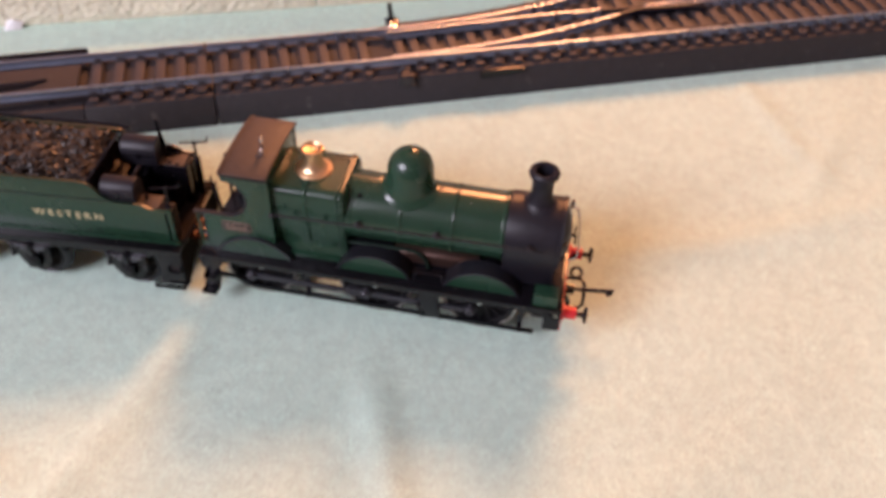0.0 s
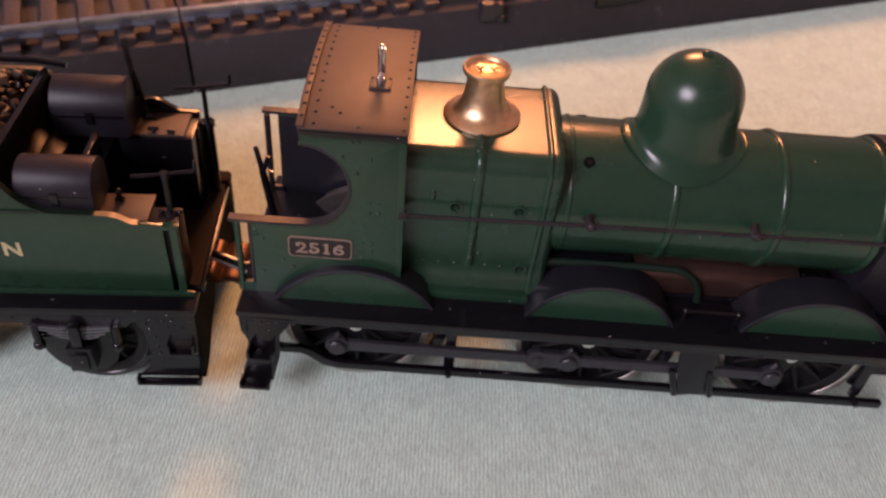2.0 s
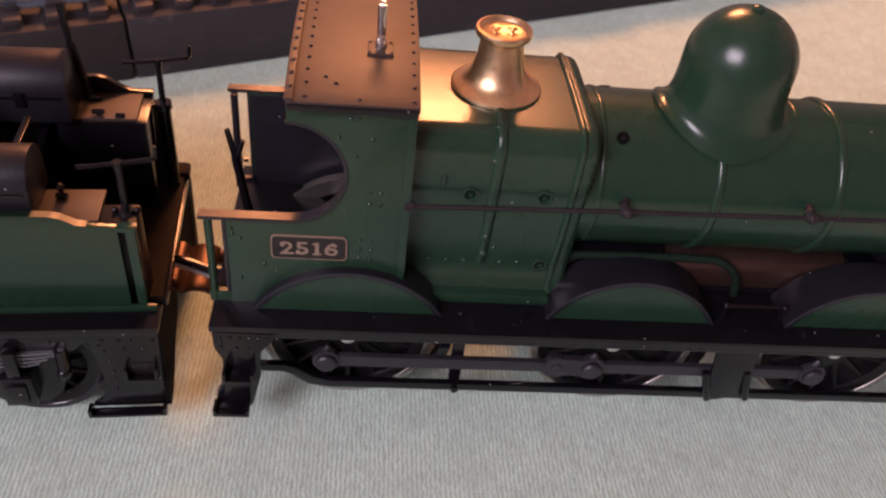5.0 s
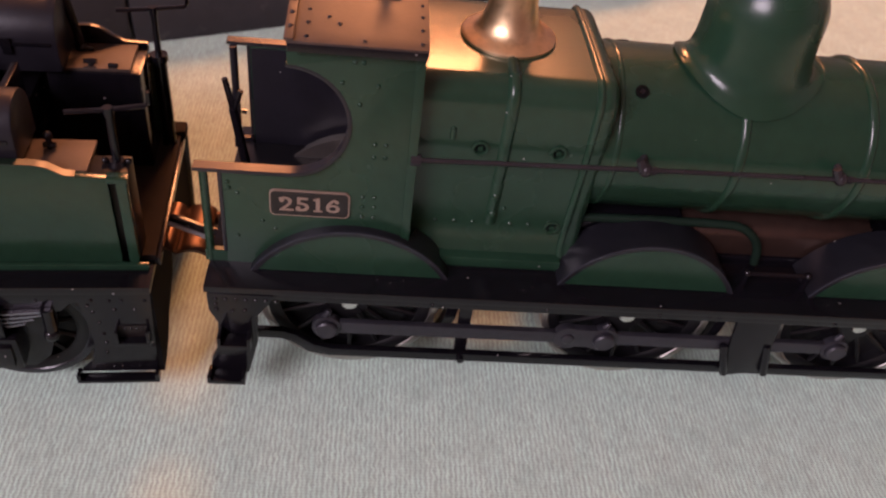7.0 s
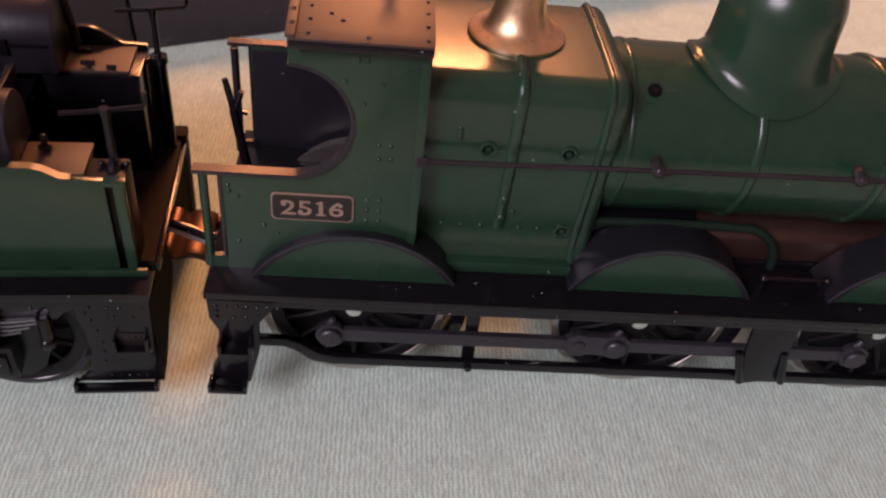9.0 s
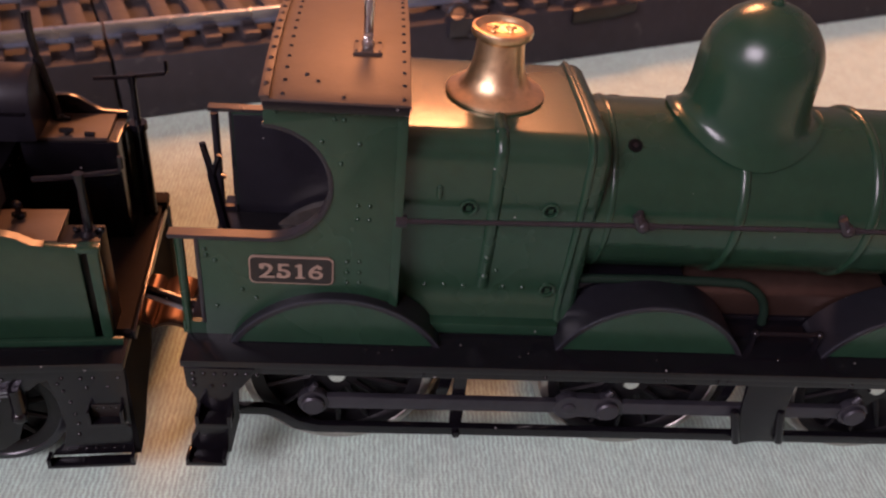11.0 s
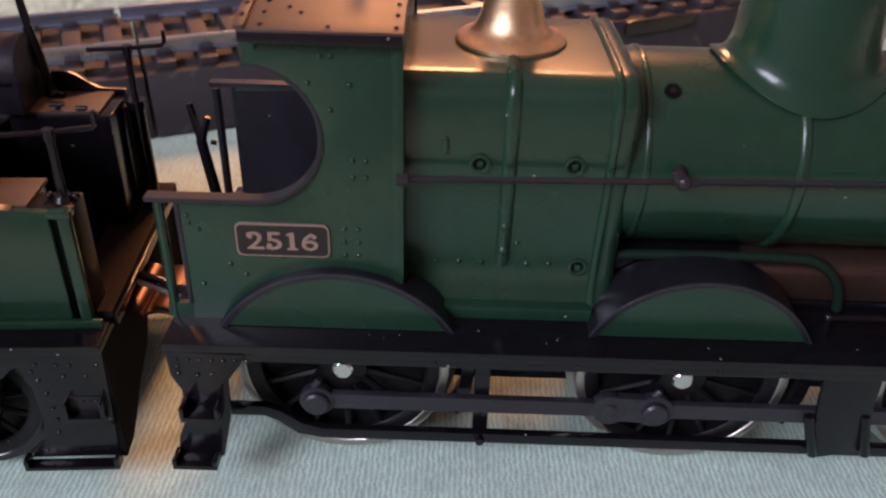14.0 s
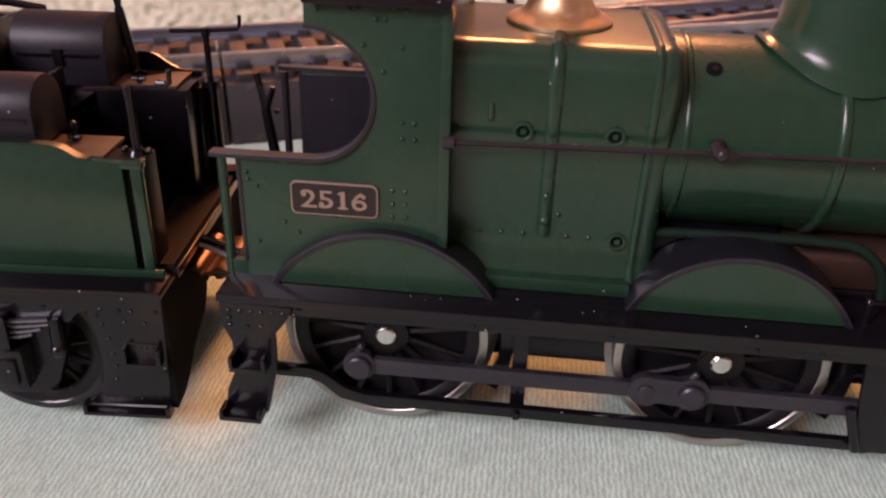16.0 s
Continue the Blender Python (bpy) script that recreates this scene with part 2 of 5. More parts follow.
# ---- mesh helpers ----
class Shape:
    """Vertices and faces in millimetres."""

    def __init__(self):
        self.v, self.f = [], []

    def add(self, verts, faces):
        k = len(self.v)
        self.v += [tuple(p) for p in verts]
        self.f += [tuple(k + i for i in q) for q in faces]
        return self

    def box(self, x0, x1, y0, y1, z0, z1):
        p = [(x, y, z) for x in (x0, x1) for y in (y0, y1) for z in (z0, z1)]
        return self.add(p, [(0, 1, 3, 2), (4, 6, 7, 5), (0, 4, 5, 1), (2, 3, 7, 6), (0, 2, 6, 4), (1, 5, 7, 3)])

    def prism(self, outline, axis, lo, hi):
        """An outline of two coordinates pushed along the third axis."""
        def at(a, b, h):
            return {"x": (h, a, b), "y": (a, h, b), "z": (a, b, h)}[axis]
        n = len(outline)
        p = [at(a, b, lo) for a, b in outline] + [at(a, b, hi) for a, b in outline]
        q = [tuple(range(n)), tuple(range(2 * n - 1, n - 1, -1))]
        q += [(i, i + n, (i + 1) % n + n, (i + 1) % n) for i in range(n)]
        return self.add(p, q)

    def loft(self, rings, closed=True, caps=True):
        n = len(rings[0])
        p = [v for r in rings for v in r]
        q = []
        for k in range(len(rings) - 1):
            for i in range(n if closed else n - 1):
                j = (i + 1) % n
                q.append((k * n + i, k * n + j, (k + 1) * n + j, (k + 1) * n + i))
        if caps:
            q += [tuple(range(n)), tuple(reversed(range((len(rings) - 1) * n, len(rings) * n)))]
        return self.add(p, q)

    def lathe(self, profile, centre, axis="z", seg=32, caps=True):
        """A profile of (radius, height) turned about an axis through centre."""
        c = Vector(centre)
        rings = []
        for r, h in profile:
            ring = []
            for i in range(seg):
                a = 2 * math.pi * i / seg
                u, w = r * math.cos(a), r * math.sin(a)
                ring.append(c + Vector({"x": (h, u, w), "y": (u, h, w), "z": (u, w, h)}[axis]))
            rings.append(ring)
        return self.loft(rings, True, caps)

    def rod(self, a, b, r, r2=None, seg=12):
        a, b = Vector(a), Vector(b)
        q = (b - a).to_track_quat("Z", "Y")
        rings = [[p + q @ Vector((rr * math.cos(t), rr * math.sin(t), 0)) for t in (2 * math.pi * i / seg for i in range(seg))]
                 for p, rr in ((a, r), (b, r if r2 is None else r2))]
        return self.loft(rings)

    def tube(self, path, r, seg=8):
        path = [Vector(p) for p in path]
        rings, side = [], Vector((0.13, 0.97, 0.2))
        for k, p in enumerate(path):
            d = (path[min(k + 1, len(path) - 1)] - path[max(k - 1, 0)]).normalized()
            u = d.cross(side).normalized()
            w = d.cross(u)
            rings.append([p + r * (math.cos(t) * u + math.sin(t) * w) for t in (2 * math.pi * i / seg for i in range(seg))])
        return self.loft(rings)

    def ball(self, c, r, seg=10, squash=1.0, axis="z"):
        prof = [(max(1e-3, r * math.sin(math.pi * k / 6)), -r * squash * math.cos(math.pi * k / 6)) for k in range(7)]
        return self.lathe(prof, c, axis, seg)

    def rivets(self, spots, r=0.28, axis="y", sign=-1):
        """Low domes at the places given."""
        for c in spots:
            prof = [(r, 0), (r * 0.8, sign * r * 0.45), (r * 0.35, sign * r * 0.75)]
            self.lathe(prof, c, axis, 7)
        return self


def arc(cx, cz, r, a0, a1, n):
    return [(cx + r * math.cos(radians(a0 + (a1 - a0) * i / n)), cz + r * math.sin(radians(a0 + (a1 - a0) * i / n))) for i in range(n + 1)]


def mesh_of(name, shape, mat, bevel=0.0, smooth=35.0):
    bm = bmesh.new()
    vs = [bm.verts.new((x * MM, y * MM, z * MM)) for x, y, z in shape.v]
    for q in shape.f:
        try:
            bm.faces.new([vs[i] for i in q])
        except ValueError:
            pass
    bmesh.ops.recalc_face_normals(bm, faces=bm.faces)
    if bevel:
        sharp = [e for e in bm.edges if len(e.link_faces) == 2 and e.calc_face_angle() > radians(40)]
        bmesh.ops.bevel(bm, geom=sharp, offset=bevel * MM, segments=2, profile=0.6, affect="EDGES", clamp_overlap=True)
    me = bpy.data.meshes.new(name)
    bm.to_mesh(me)
    bm.free()
    me.materials.append(M[mat])
    me.shade_smooth()
    me.set_sharp_from_angle(angle=radians(smooth))
    return me


def part(name, shape, mat, parent=None, label="", bevel=0.0, smooth=35.0):
    ob = new(name, mesh_of(name, shape, mat, bevel, smooth))
    if parent:
        ob.parent = parent
    if label:
        ob["label"] = label
    return ob


def thing(name, label, category, at=(0, 0, 0), turn=0.0, group="", kind=""):
    ob = new(name)
    ob.empty_display_size = 0.01
    ob.matrix_world = pose(at[0] * MM, at[1] * MM, at[2] * MM, 0, 0, turn)
    return tagged(ob, label, category, group, kind)


def words(name, text, mat, parent, m, height, width, depth=0.06, label="", bold=0.026):
    """Raised lettering in the built-in font, made into a mesh: m places it, height and width in mm."""
    cu = bpy.data.curves.new(name, "FONT")
    cu.body, cu.size, cu.extrude, cu.align_x, cu.align_y = text, 1.0, 0.02, "CENTER", "CENTER"
    cu.offset = bold
    tmp = new(name, cu)
    bpy.context.view_layer.update()
    me = bpy.data.meshes.new_from_object(tmp.evaluated_get(bpy.context.evaluated_depsgraph_get()))
    bpy.data.objects.remove(tmp)
    xs, ys = [v.co.x for v in me.vertices], [v.co.y for v in me.vertices]
    sx, sy = width / (max(xs) - min(xs)), height / (max(ys) - min(ys))
    mx, my = (max(xs) + min(xs)) / 2, (max(ys) + min(ys)) / 2
    for v in me.vertices:
        v.co = Vector(((v.co.x - mx) * sx * MM, (v.co.y - my) * sy * MM, v.co.z / 0.02 * depth * MM))
    me.materials.clear()
    me.materials.append(M[mat])
    ob = new(name, me)
    ob.parent = parent
    ob.matrix_local = m
    if label:
        ob["label"] = label
    return ob


# ---- room: unseen, added to close the place; tones set for bounced light ----
def wall_with_window(name, label, paint, y0, y1, hole):
    x0, x1, z0, z1 = hole
    s = Shape()
    for a, b, c, d in ((-1850, x0, -14, 2400), (x1, 1850, -14, 2400), (x0, x1, -14, z0), (x0, x1, z1, 2400)):
        s.box(a, b, y0, y1, c, d)
    return tagged(part(name, s, paint), label, "wall", kind="structure")


def window(name, label, x0, x1, z0, z1, y0, y1):
    w = thing(name, label, "window", kind="structure")
    f = Shape()
    for a, b, c, d in ((x0, x0 + 45, z0, z1), (x1 - 45, x1, z0, z1), (x0 + 45, x1 - 45, z0, z0 + 45), (x0 + 45, x1 - 45, z1 - 45, z1)):
        f.box(a + 2, b - 2, y0, y1, c + 2, d - 2)
    part("window_frame", f, "frame", w, bevel=3)
    s = Shape().box(x0 - 40, x1 + 40, min(y0, -y1 if y0 < 0 else y0) - 30, max(y0, y1) + 30, z0 - 28, z0 - 2)
    part("window_sill", s, "frame", w, bevel=4)


wall_with_window("wall_north", "unseen pale grey wall with a window, cool toned for reflections", "wall", 1900, 2000, (-330, 370, 1190, 1850))
wall_with_window("wall_south", "unseen blue-grey wall with a window, kept dark to dim reflections", "dark_wall", -1560, -1470, (-1760, -640, 700, 1640))
tagged(part("wall_east", Shape().box(1850, 1950, -1560, 2000, -14, 2400), "wall"), "unseen pale grey wall, cool toned for reflections", "wall", kind="structure")
tagged(part("wall_west", Shape().box(-1950, -1850, -1560, 2000, -14, 2400), "wall"), "unseen pale grey wall, cool toned for reflections", "wall", kind="structure")
tagged(part("ceiling", Shape().box(-1950, 1950, -1560, 2000, 2400, 2460), "ceiling"), "plain white plaster ceiling", "ceiling", kind="structure")
tagged(part("floor", Shape().box(-1950, 1950, -1560, 2000, -60, -14), "carpet"), "unseen grey carpet floor, kept dark to dim reflections", "floor", kind="structure")
window("window_1", "unseen white window frame added for the light", -330, 370, 1190, 1850, 1915, 1970)
window("window_2", "unseen white window frame added for the light", -1760, -640, 700, 1640, -1545, -1490)


# ---- the cloth ----
def ground(x, y):
    """The cloth's plane rises a little towards the back, to fit the camera's view."""
    return 0.004 * x + 0.027 * y


def cloth_height(x, y):
    """Shallow folds; flat under the train, the track and the platform."""
    u = (x + 75.7) * 0.925 + (y - 64.4) * 0.381
    v = -(x + 75.7) * 0.381 + (y - 64.4) * 0.925
    h = 0.0
    # long creases: place, direction, length, width, height
    for cx, cy, ang, ln, wd, ht in CREASES:
        dx, dy = x - cx, y - cy
        a = dx * math.cos(ang) + dy * math.sin(ang)
        b = -dx * math.sin(ang) + dy * math.cos(ang) + 4 * math.sin(a * 0.03 + cx)
        h += ht * math.exp(-(b / wd) ** 2 - (a / ln) ** 4)
    h += 0.35 * noise.noise(Vector((x * 0.03, y * 0.03, 0.0))) + 0.8 * noise.noise(Vector((x * 0.009, y * 0.009, 3.0)))
    keep = 1.0
    keep = min(keep, max(0.0, min(1.0, (abs(y) - 15) / 22 if -150 < x < 66 else (math.hypot(max(0, abs(x + 42) - 108), y) - 15) / 22)))
    if v > -3:
        keep = 0.0
    else:
        keep = min(keep, max(0.0, (-3 - v) / 14)) if u > -250 else keep
    return h * keep - 0.05 + ground(x, y)


CREASES = [(118, 120, 2.0, 40, 4, 1.0), (135, 88, 1.1, 30, 4, 0.9), (95, 40, 0.5, 70, 7, 1.5), (20, -62, -1.1, 40, 5, 1.6),
           (-62, -70, 1.35, 45, 5, 1.4), (60, -80, 0.8, 60, 9, 1.8), (-20, -95, 0.2, 70, 6, 1.3), (140, -20, 1.3, 80, 8, 1.6),
           (-105, -60, -0.6, 40, 6, 1.2), (115, -90, -0.3, 60, 7, 1.6)]
nx, ny = 300, 200
cs = Shape()
cloth_x = [-330 + 680 * i / nx for i in range(nx + 1)]
# front edge cut short so the darker floor dims the engine's reflections
cloth_y = [-94 + 454 * j / ny for j in range(ny + 1)]
cs.v = [(x, y, cloth_height(x, y)) for y in cloth_y for x in cloth_x]
cs.f = [(j * (nx + 1) + i, j * (nx + 1) + i + 1, (j + 1) * (nx + 1) + i + 1, (j + 1) * (nx + 1) + i) for j in range(ny) for i in range(nx)]
# hem turned down to the carpet
rim = [i for i in range(nx + 1)] + [j * (nx + 1) + nx for j in range(1, ny + 1)] + [ny * (nx + 1) + i for i in range(nx - 1, -1, -1)] + [j * (nx + 1) for j in range(ny - 1, 0, -1)]
k0 = len(cs.v)
cs.v += [(cs.v[i][0], cs.v[i][1], -13.9) for i in rim]
cs.f += [(rim[i], rim[(i + 1) % len(rim)], k0 + (i + 1) % len(rim), k0 + i) for i in range(len(rim))]
tagged(part("cloth", cs, "cloth", smooth=80), "pale sage green cotton cloth with soft creases spread out flat", "cloth")


# ---- track on dark boards ----
TRACK_POSE = pose(-75.74 * MM, 64.38 * MM, 1.45 * MM, 1.35, -0.8, 22.38)
# rails stand wider than true gauge to fit the camera's view
NEAR, FAR = 7.5, 27.9
TOP, RAIL0, RAIL1 = 10.6, 12.0, 14.7
TOE, RADIUS = 64.0, 280.0


def bend(u):
    return max(0.0, u - TOE) ** 2 / (2 * RADIUS)


def rail(points):
    """A flat-bottomed rail along points (u, v)."""
    prof = [(-1.1, RAIL0), (1.1, RAIL0), (1.1, RAIL0 + 0.35), (0.3, RAIL0 + 0.6), (0.3, RAIL1 - 0.9), (0.55, RAIL1 - 0.7), (0.55, RAIL1 - 0.08), (0.42, RAIL1),
            (-0.42, RAIL1), (-0.55, RAIL1 - 0.08), (-0.55, RAIL1 - 0.7), (-0.3, RAIL1 - 0.9), (-0.3, RAIL0 + 0.6), (-1.1, RAIL0 + 0.35)]
    rings = []
    for k, (u, v) in enumerate(points):
        a, b = points[max(k - 1, 0)], points[min(k + 1, len(points) - 1)]
        d = Vector((b[0] - a[0], b[1] - a[1], 0)).normalized()
        s = Vector((-d.y, d.x, 0))
        rings.append([Vector((u, v, 0)) + s * q + Vector((0, 0, z)) for q, z in prof])
    return Shape().loft(rings)


def sleeper_shape(v0, v1, rails):
    s = Shape().box(-1.6, 1.6, v0, v1, TOP, RAIL0)
    for v in rails:
        for q in (-1, 1):
            s.box(-1.3, 1.3, v + q * 0.75 - (0.9 if q < 0 else 0), v + q * 0.75 + (0.9 if q > 0 else 0), RAIL0, RAIL0 + 0.9)
    return s


def sleepers(parent, us, v0=2.6, v1=32.8, rails=(NEAR, FAR)):
    me = mesh_of("sleeper", sleeper_shape(v0, v1, rails), "sleeper", 0.12)
    for u in us:
        ob = new("sleeper", me)
        ob.parent = parent
        ob.matrix_local = pose(u * MM, random.uniform(-0.2, 0.2) * MM, 0, 0, 0, random.uniform(-1.2, 1.2))


def line(v, u0, u1, n=24):
    return [(u0 + (u1 - u0) * i / n, v) for i in range(n + 1)]


SECTION = [(-2.2, 0), (0.8, TOP), (34.6, TOP), (36, 0)]

# plain board with a flat plate between the rails
crossing = thing("track_board", "dark board carrying rails with a flat filled centre", "train track")
crossing.matrix_world = TRACK_POSE
part("board", Shape().prism(SECTION, "x", -230, -43.7), "board", crossing, bevel=0.5)
for v in (NEAR, FAR):
    part("rail", rail(line(v, -228, -20 if v == NEAR else -3)), "railsteel", crossing, "bright nickel rail")
fill = Shape().box(-228, -46, NEAR + 2.4, FAR - 2.4, TOP, RAIL0 + 0.6)
part("centre_plate", fill, "board", crossing, bevel=0.3)
part("ramp_wedge", Shape().prism([(-90, 10.5), (-62, 13.6), (-56, 16.5), (-90, 15.5)], "z", RAIL0 + 0.6, RAIL0 + 1.5), "black", crossing, bevel=0.2)
part("side_strip", Shape().box(-228, -44, 31.2, 34.2, TOP, TOP + 3.2), "black", crossing, "dull black plastic strip", bevel=0.5)
part("check_strip", Shape().prism([(-120, NEAR - 4.2), (-30, NEAR - 1.6), (-30, NEAR - 2.2), (-120, NEAR - 5.4)], "z", TOP, TOP + 2.2), "rail_wire", crossing, bevel=0.1)

straight = thing("track_board", "short dark board carrying brown sleepers and rails", "train track")
straight.matrix_world = TRACK_POSE
part("board", Shape().prism(SECTION, "x", -43.4, -0.25), "board", straight, bevel=0.5)
part("rail", rail(line(NEAR, -19.6, -0.4, 4)), "railsteel", straight, "bright nickel rail")
sleepers(straight, [-40 + 7.2 * i for i in range(6)])

turnout = thing("railway_turnout", "railway points with bright rails on a deep dark board", "train track")
turnout.matrix_world = TRACK_POSE
far_edge = [(u, 35 + bend(u) + (3 if u > TOE else 0)) for u in [300 - 12 * i for i in range(26)]]
near_edge = [(0.25, 0.8), (300, 0.8)]
top_edge = near_edge + far_edge
board = Shape().loft([[(u, v - (3.0 if v < 1 else 0), 0) for u, v in top_edge], [(u, v, TOP) for u, v in top_edge]])
part("board", board, "board", turnout, bevel=0.5)
part("rail", rail(line(NEAR, 0.2, 300)), "railsteel", turnout, "bright nickel rail")
part("rail", rail(line(FAR, 168, 300)), "railsteel", turnout, "bright nickel rail")
part("rail", rail([(u, FAR + bend(u)) for u in [-2 + 302 * i / 60 for i in range(61)]]), "railsteel", turnout, "bright nickel rail")
part("switch_blade", rail([(u, FAR - 1.7 * max(0, 1 - (u - TOE) / 60) * 1.6 - 0.2) for u in [TOE + 86 * i / 20 for i in range(21)]]), "railsteel", turnout, "bright nickel rail")
part("switch_blade", rail([(u, NEAR + 1.2 + bend(u) * 0.98) for u in [TOE + 92 * i / 24 for i in range(25)]]), "railsteel", turnout, "bright nickel rail")
part("frog", rail([(TOE + 108, FAR + 0.3), (TOE + 120, FAR + 2.3)] + [(u, NEAR + bend(u)) for u in [TOE + 126 + 9 * i for i in range(13)]]), "railsteel", turnout, "bright nickel rail")
part("wing_rail", rail([(TOE + 88, NEAR + bend(TOE + 88)), (TOE + 100, FAR - 1.8), (TOE + 126, FAR - 2.4)]), "rod", turnout)
part("wing_rail", rail([(TOE + 86, FAR), (TOE + 98, FAR - 0.4), (TOE + 122, FAR + 6.0)]), "rod", turnout)
part("check_rail", rail([(TOE + 76, NEAR + 3.2), (TOE + 82, NEAR + 2.2), (TOE + 126, NEAR + 2.2), (TOE + 132, NEAR + 3.2)]), "rod", turnout)
part("frog_block", Shape().prism([(TOE + 92, FAR - 3.2), (TOE + 130, FAR - 3.4), (TOE + 130, FAR + 6.5), (TOE + 92, FAR + 1)], "z", RAIL0, RAIL0 + 1.3), "black", turnout, bevel=0.2)
part("tie_bar", Shape().box(TOE + 2.5, TOE + 5.5, 0.5, 37.5, TOP + 0.2, RAIL0 + 0.2), "sleeper", turnout, bevel=0.2)
lv = Shape().box(TOE + 1.6, TOE + 6.4, 33.5, 37.8, TOP, RAIL0 + 1.2).rod((TOE + 4, 36.4, RAIL0 + 1), (TOE + 3.4, 37.4, RAIL0 + 7.5), 1.15, 0.75)
part("point_lever", lv, "black", turnout, "small black plastic lever", bevel=0.15)
part("lever_clip", Shape().box(TOE + 1.4, TOE + 5.0, 30.2, 31.8, RAIL0, RAIL0 + 1.6).rod((TOE + 3, 31.3, RAIL0 + 1.4), (TOE + 3, 31.3, RAIL0 + 2.8), 0.7), "axle", turnout, bevel=0.2)
hk = Shape().tube([(TOE + 3.5 + 2.2 * math.cos(a), 0.9, TOP + 1.6 + 2.0 * math.sin(a)) for a in [math.pi * i / 8 for i in range(9)]], 0.55)
hk.box(TOE + 0.9, TOE + 6.2, -1.2, 1.6, TOP - 2.6, TOP + 1.4).box(TOE + 5.2, TOE + 6.6, -1.6, -0.8, TOP - 2.9, TOP - 1.6)
part("end_loop", hk, "rod", turnout, "dark metal loop", bevel=0.2)
part("side_clip", Shape().prism([(95, TOP + 0.2), (111.5, TOP + 0.4), (111.5, TOP - 1.6), (106, TOP - 2.6), (95, TOP - 2.9)], "y", -0.7, 0.2), "black", turnout, bevel=0.15)
sleepers(turnout, [4 + 7.2 * i for i in range(8)])
sleepers(turnout, [TOE + 10 + 7.2 * i for i in range(5)], 2.6, 35)
for i in range(27):
    u = TOE + 46 + 7.2 * i
    s = sleeper_shape(2.6, min(36 + bend(u), 33 + bend(u) + 3), (NEAR, FAR, FAR + bend(u)))
    ob = part("sleeper", s, "sleeper", turnout, bevel=0.12)
    ob.matrix_local = pose(u * MM, 0, 0)


# ---- model platform ----
PLAT = pose(-65.0 * MM, 148.1 * MM, 3.75 * MM, 1.37, -0.75, 20.2)


def platform(s0, s1, label):
    p = thing("model_platform", label, "model platform")
    p.matrix_world = PLAT
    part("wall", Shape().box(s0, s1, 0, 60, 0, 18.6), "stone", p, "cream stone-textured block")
    # hacked stone relief over the front
    face = Shape()
    nu, nv = int((s1 - s0) / 0.75), 25
    grid = []
    for k in range(nv + 1):
        for i in range(nu + 1):
            x, z = s0 + (s1 - s0) * i / nu, 18.6 * k / nv
            edge = min(1.0, k / 2, (nv - k) / 2, i / 2, (nu - i) / 2)
            lump = noise.noise(Vector((x * 0.42, z * 0.62, s0))) + 0.6 * noise.noise(Vector((x * 0.95, z * 1.2, 7.0 + s0)))
            grid.append((x, -0.02 - edge * max(0.0, 0.35 + 0.75 * lump), z))
    face.add(grid, [(k * (nu + 1) + i, k * (nu + 1) + i + 1, (k + 1) * (nu + 1) + i + 1, (k + 1) * (nu + 1) + i) for k in range(nv) for i in range(nu)])
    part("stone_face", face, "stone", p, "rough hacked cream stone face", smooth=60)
    part("paving", Shape().box(s0 + 0.2, s1 - 0.2, 5.2, 60, 18.61, 19.7), "paving", p)
    slab = mesh_of("coping_slab", Shape().box(0.15, 14.25, -0.6, 5.1, 18.61, 20.0), "coping", 0.25)
    flag = mesh_of("paving_slab", Shape().box(0.15, 14.25, 5.3, 34.0, 19.7, 20.0), "paving", 0.12)
    n = int((s1 - s0) / 14.4)
    for i in range(n):
        for me in (slab, flag):
            ob = new(me.name, me)
            ob.parent = p
            ob.matrix_local = pose((s0 + 14.4 * i) * MM, 0, random.uniform(-0.1, 0.1) * MM)
    return p


platform(-175, -0.3, "model station platform with cream stone side, white edging and pink paving")
platform(0.3, 118, "shorter model platform block with cream stone side and white edging")

scrap = Shape()
scrap.add([(0, 0, 0), (7, 1, 0.3), (8, 4, 2.2), (3, 5.5, 0.2), (1, 4, 3.2), (4.5, 2.5, 4.0)], [(0, 1, 5), (1, 2, 5), (2, 3, 4, 5), (0, 5, 4), (3, 0, 4), (0, 3, 2, 1)])
sc = tagged(part("paper_scrap", scrap, "lint", bevel=0.2), "small crumpled white paper scrap on the cloth", "paper scrap")
sc.matrix_world = pose(-181 * MM, 101.5 * MM, 1.95 * MM, 0, 0, 15)


# ---- locomotive ----
AXLES, AXLE_Z = (-33.0, 0.0, 29.2), 11.0
FOOT = 17.6
BOIL_Z, BOIL_R = 31.4, 9.0
CRANK = (-2.5, -3.0)
loco = thing("steam_locomotive", "green and black model steam locomotive with brass safety valve", "model locomotive")

# running plate, valances and frames
fp = Shape().box(-48.2, 50.2, -15.0, 15.0, FOOT - 0.9, FOOT)
footplate = part("running_plate", fp, "black", loco, bevel=0.15)
for s in (-1, 1):
    part("valance", Shape().box(-47.6, 50.0, min(s * 14.5, s * 13.7), max(s * 14.5, s * 13.7), 15.5, FOOT - 0.9), "black", loco, bevel=0.1)
    fr = [(-46, 12.5), (-43, 7.6), (40, 7.6), (44, 4.6), (49, 4.6), (50, 9), (50, FOOT - 0.9), (-46, FOOT - 0.9)]
    part("frame_plate", Shape().prism(fr, "y", min(s * 5.4, s * 6.1), max(s * 5.4, s * 6.1)), "black", loco)
part("chassis_block", Shape().box(-40, 44, -5.3, 5.3, 13.2, 16.6), "black", loco, bevel=0.3)
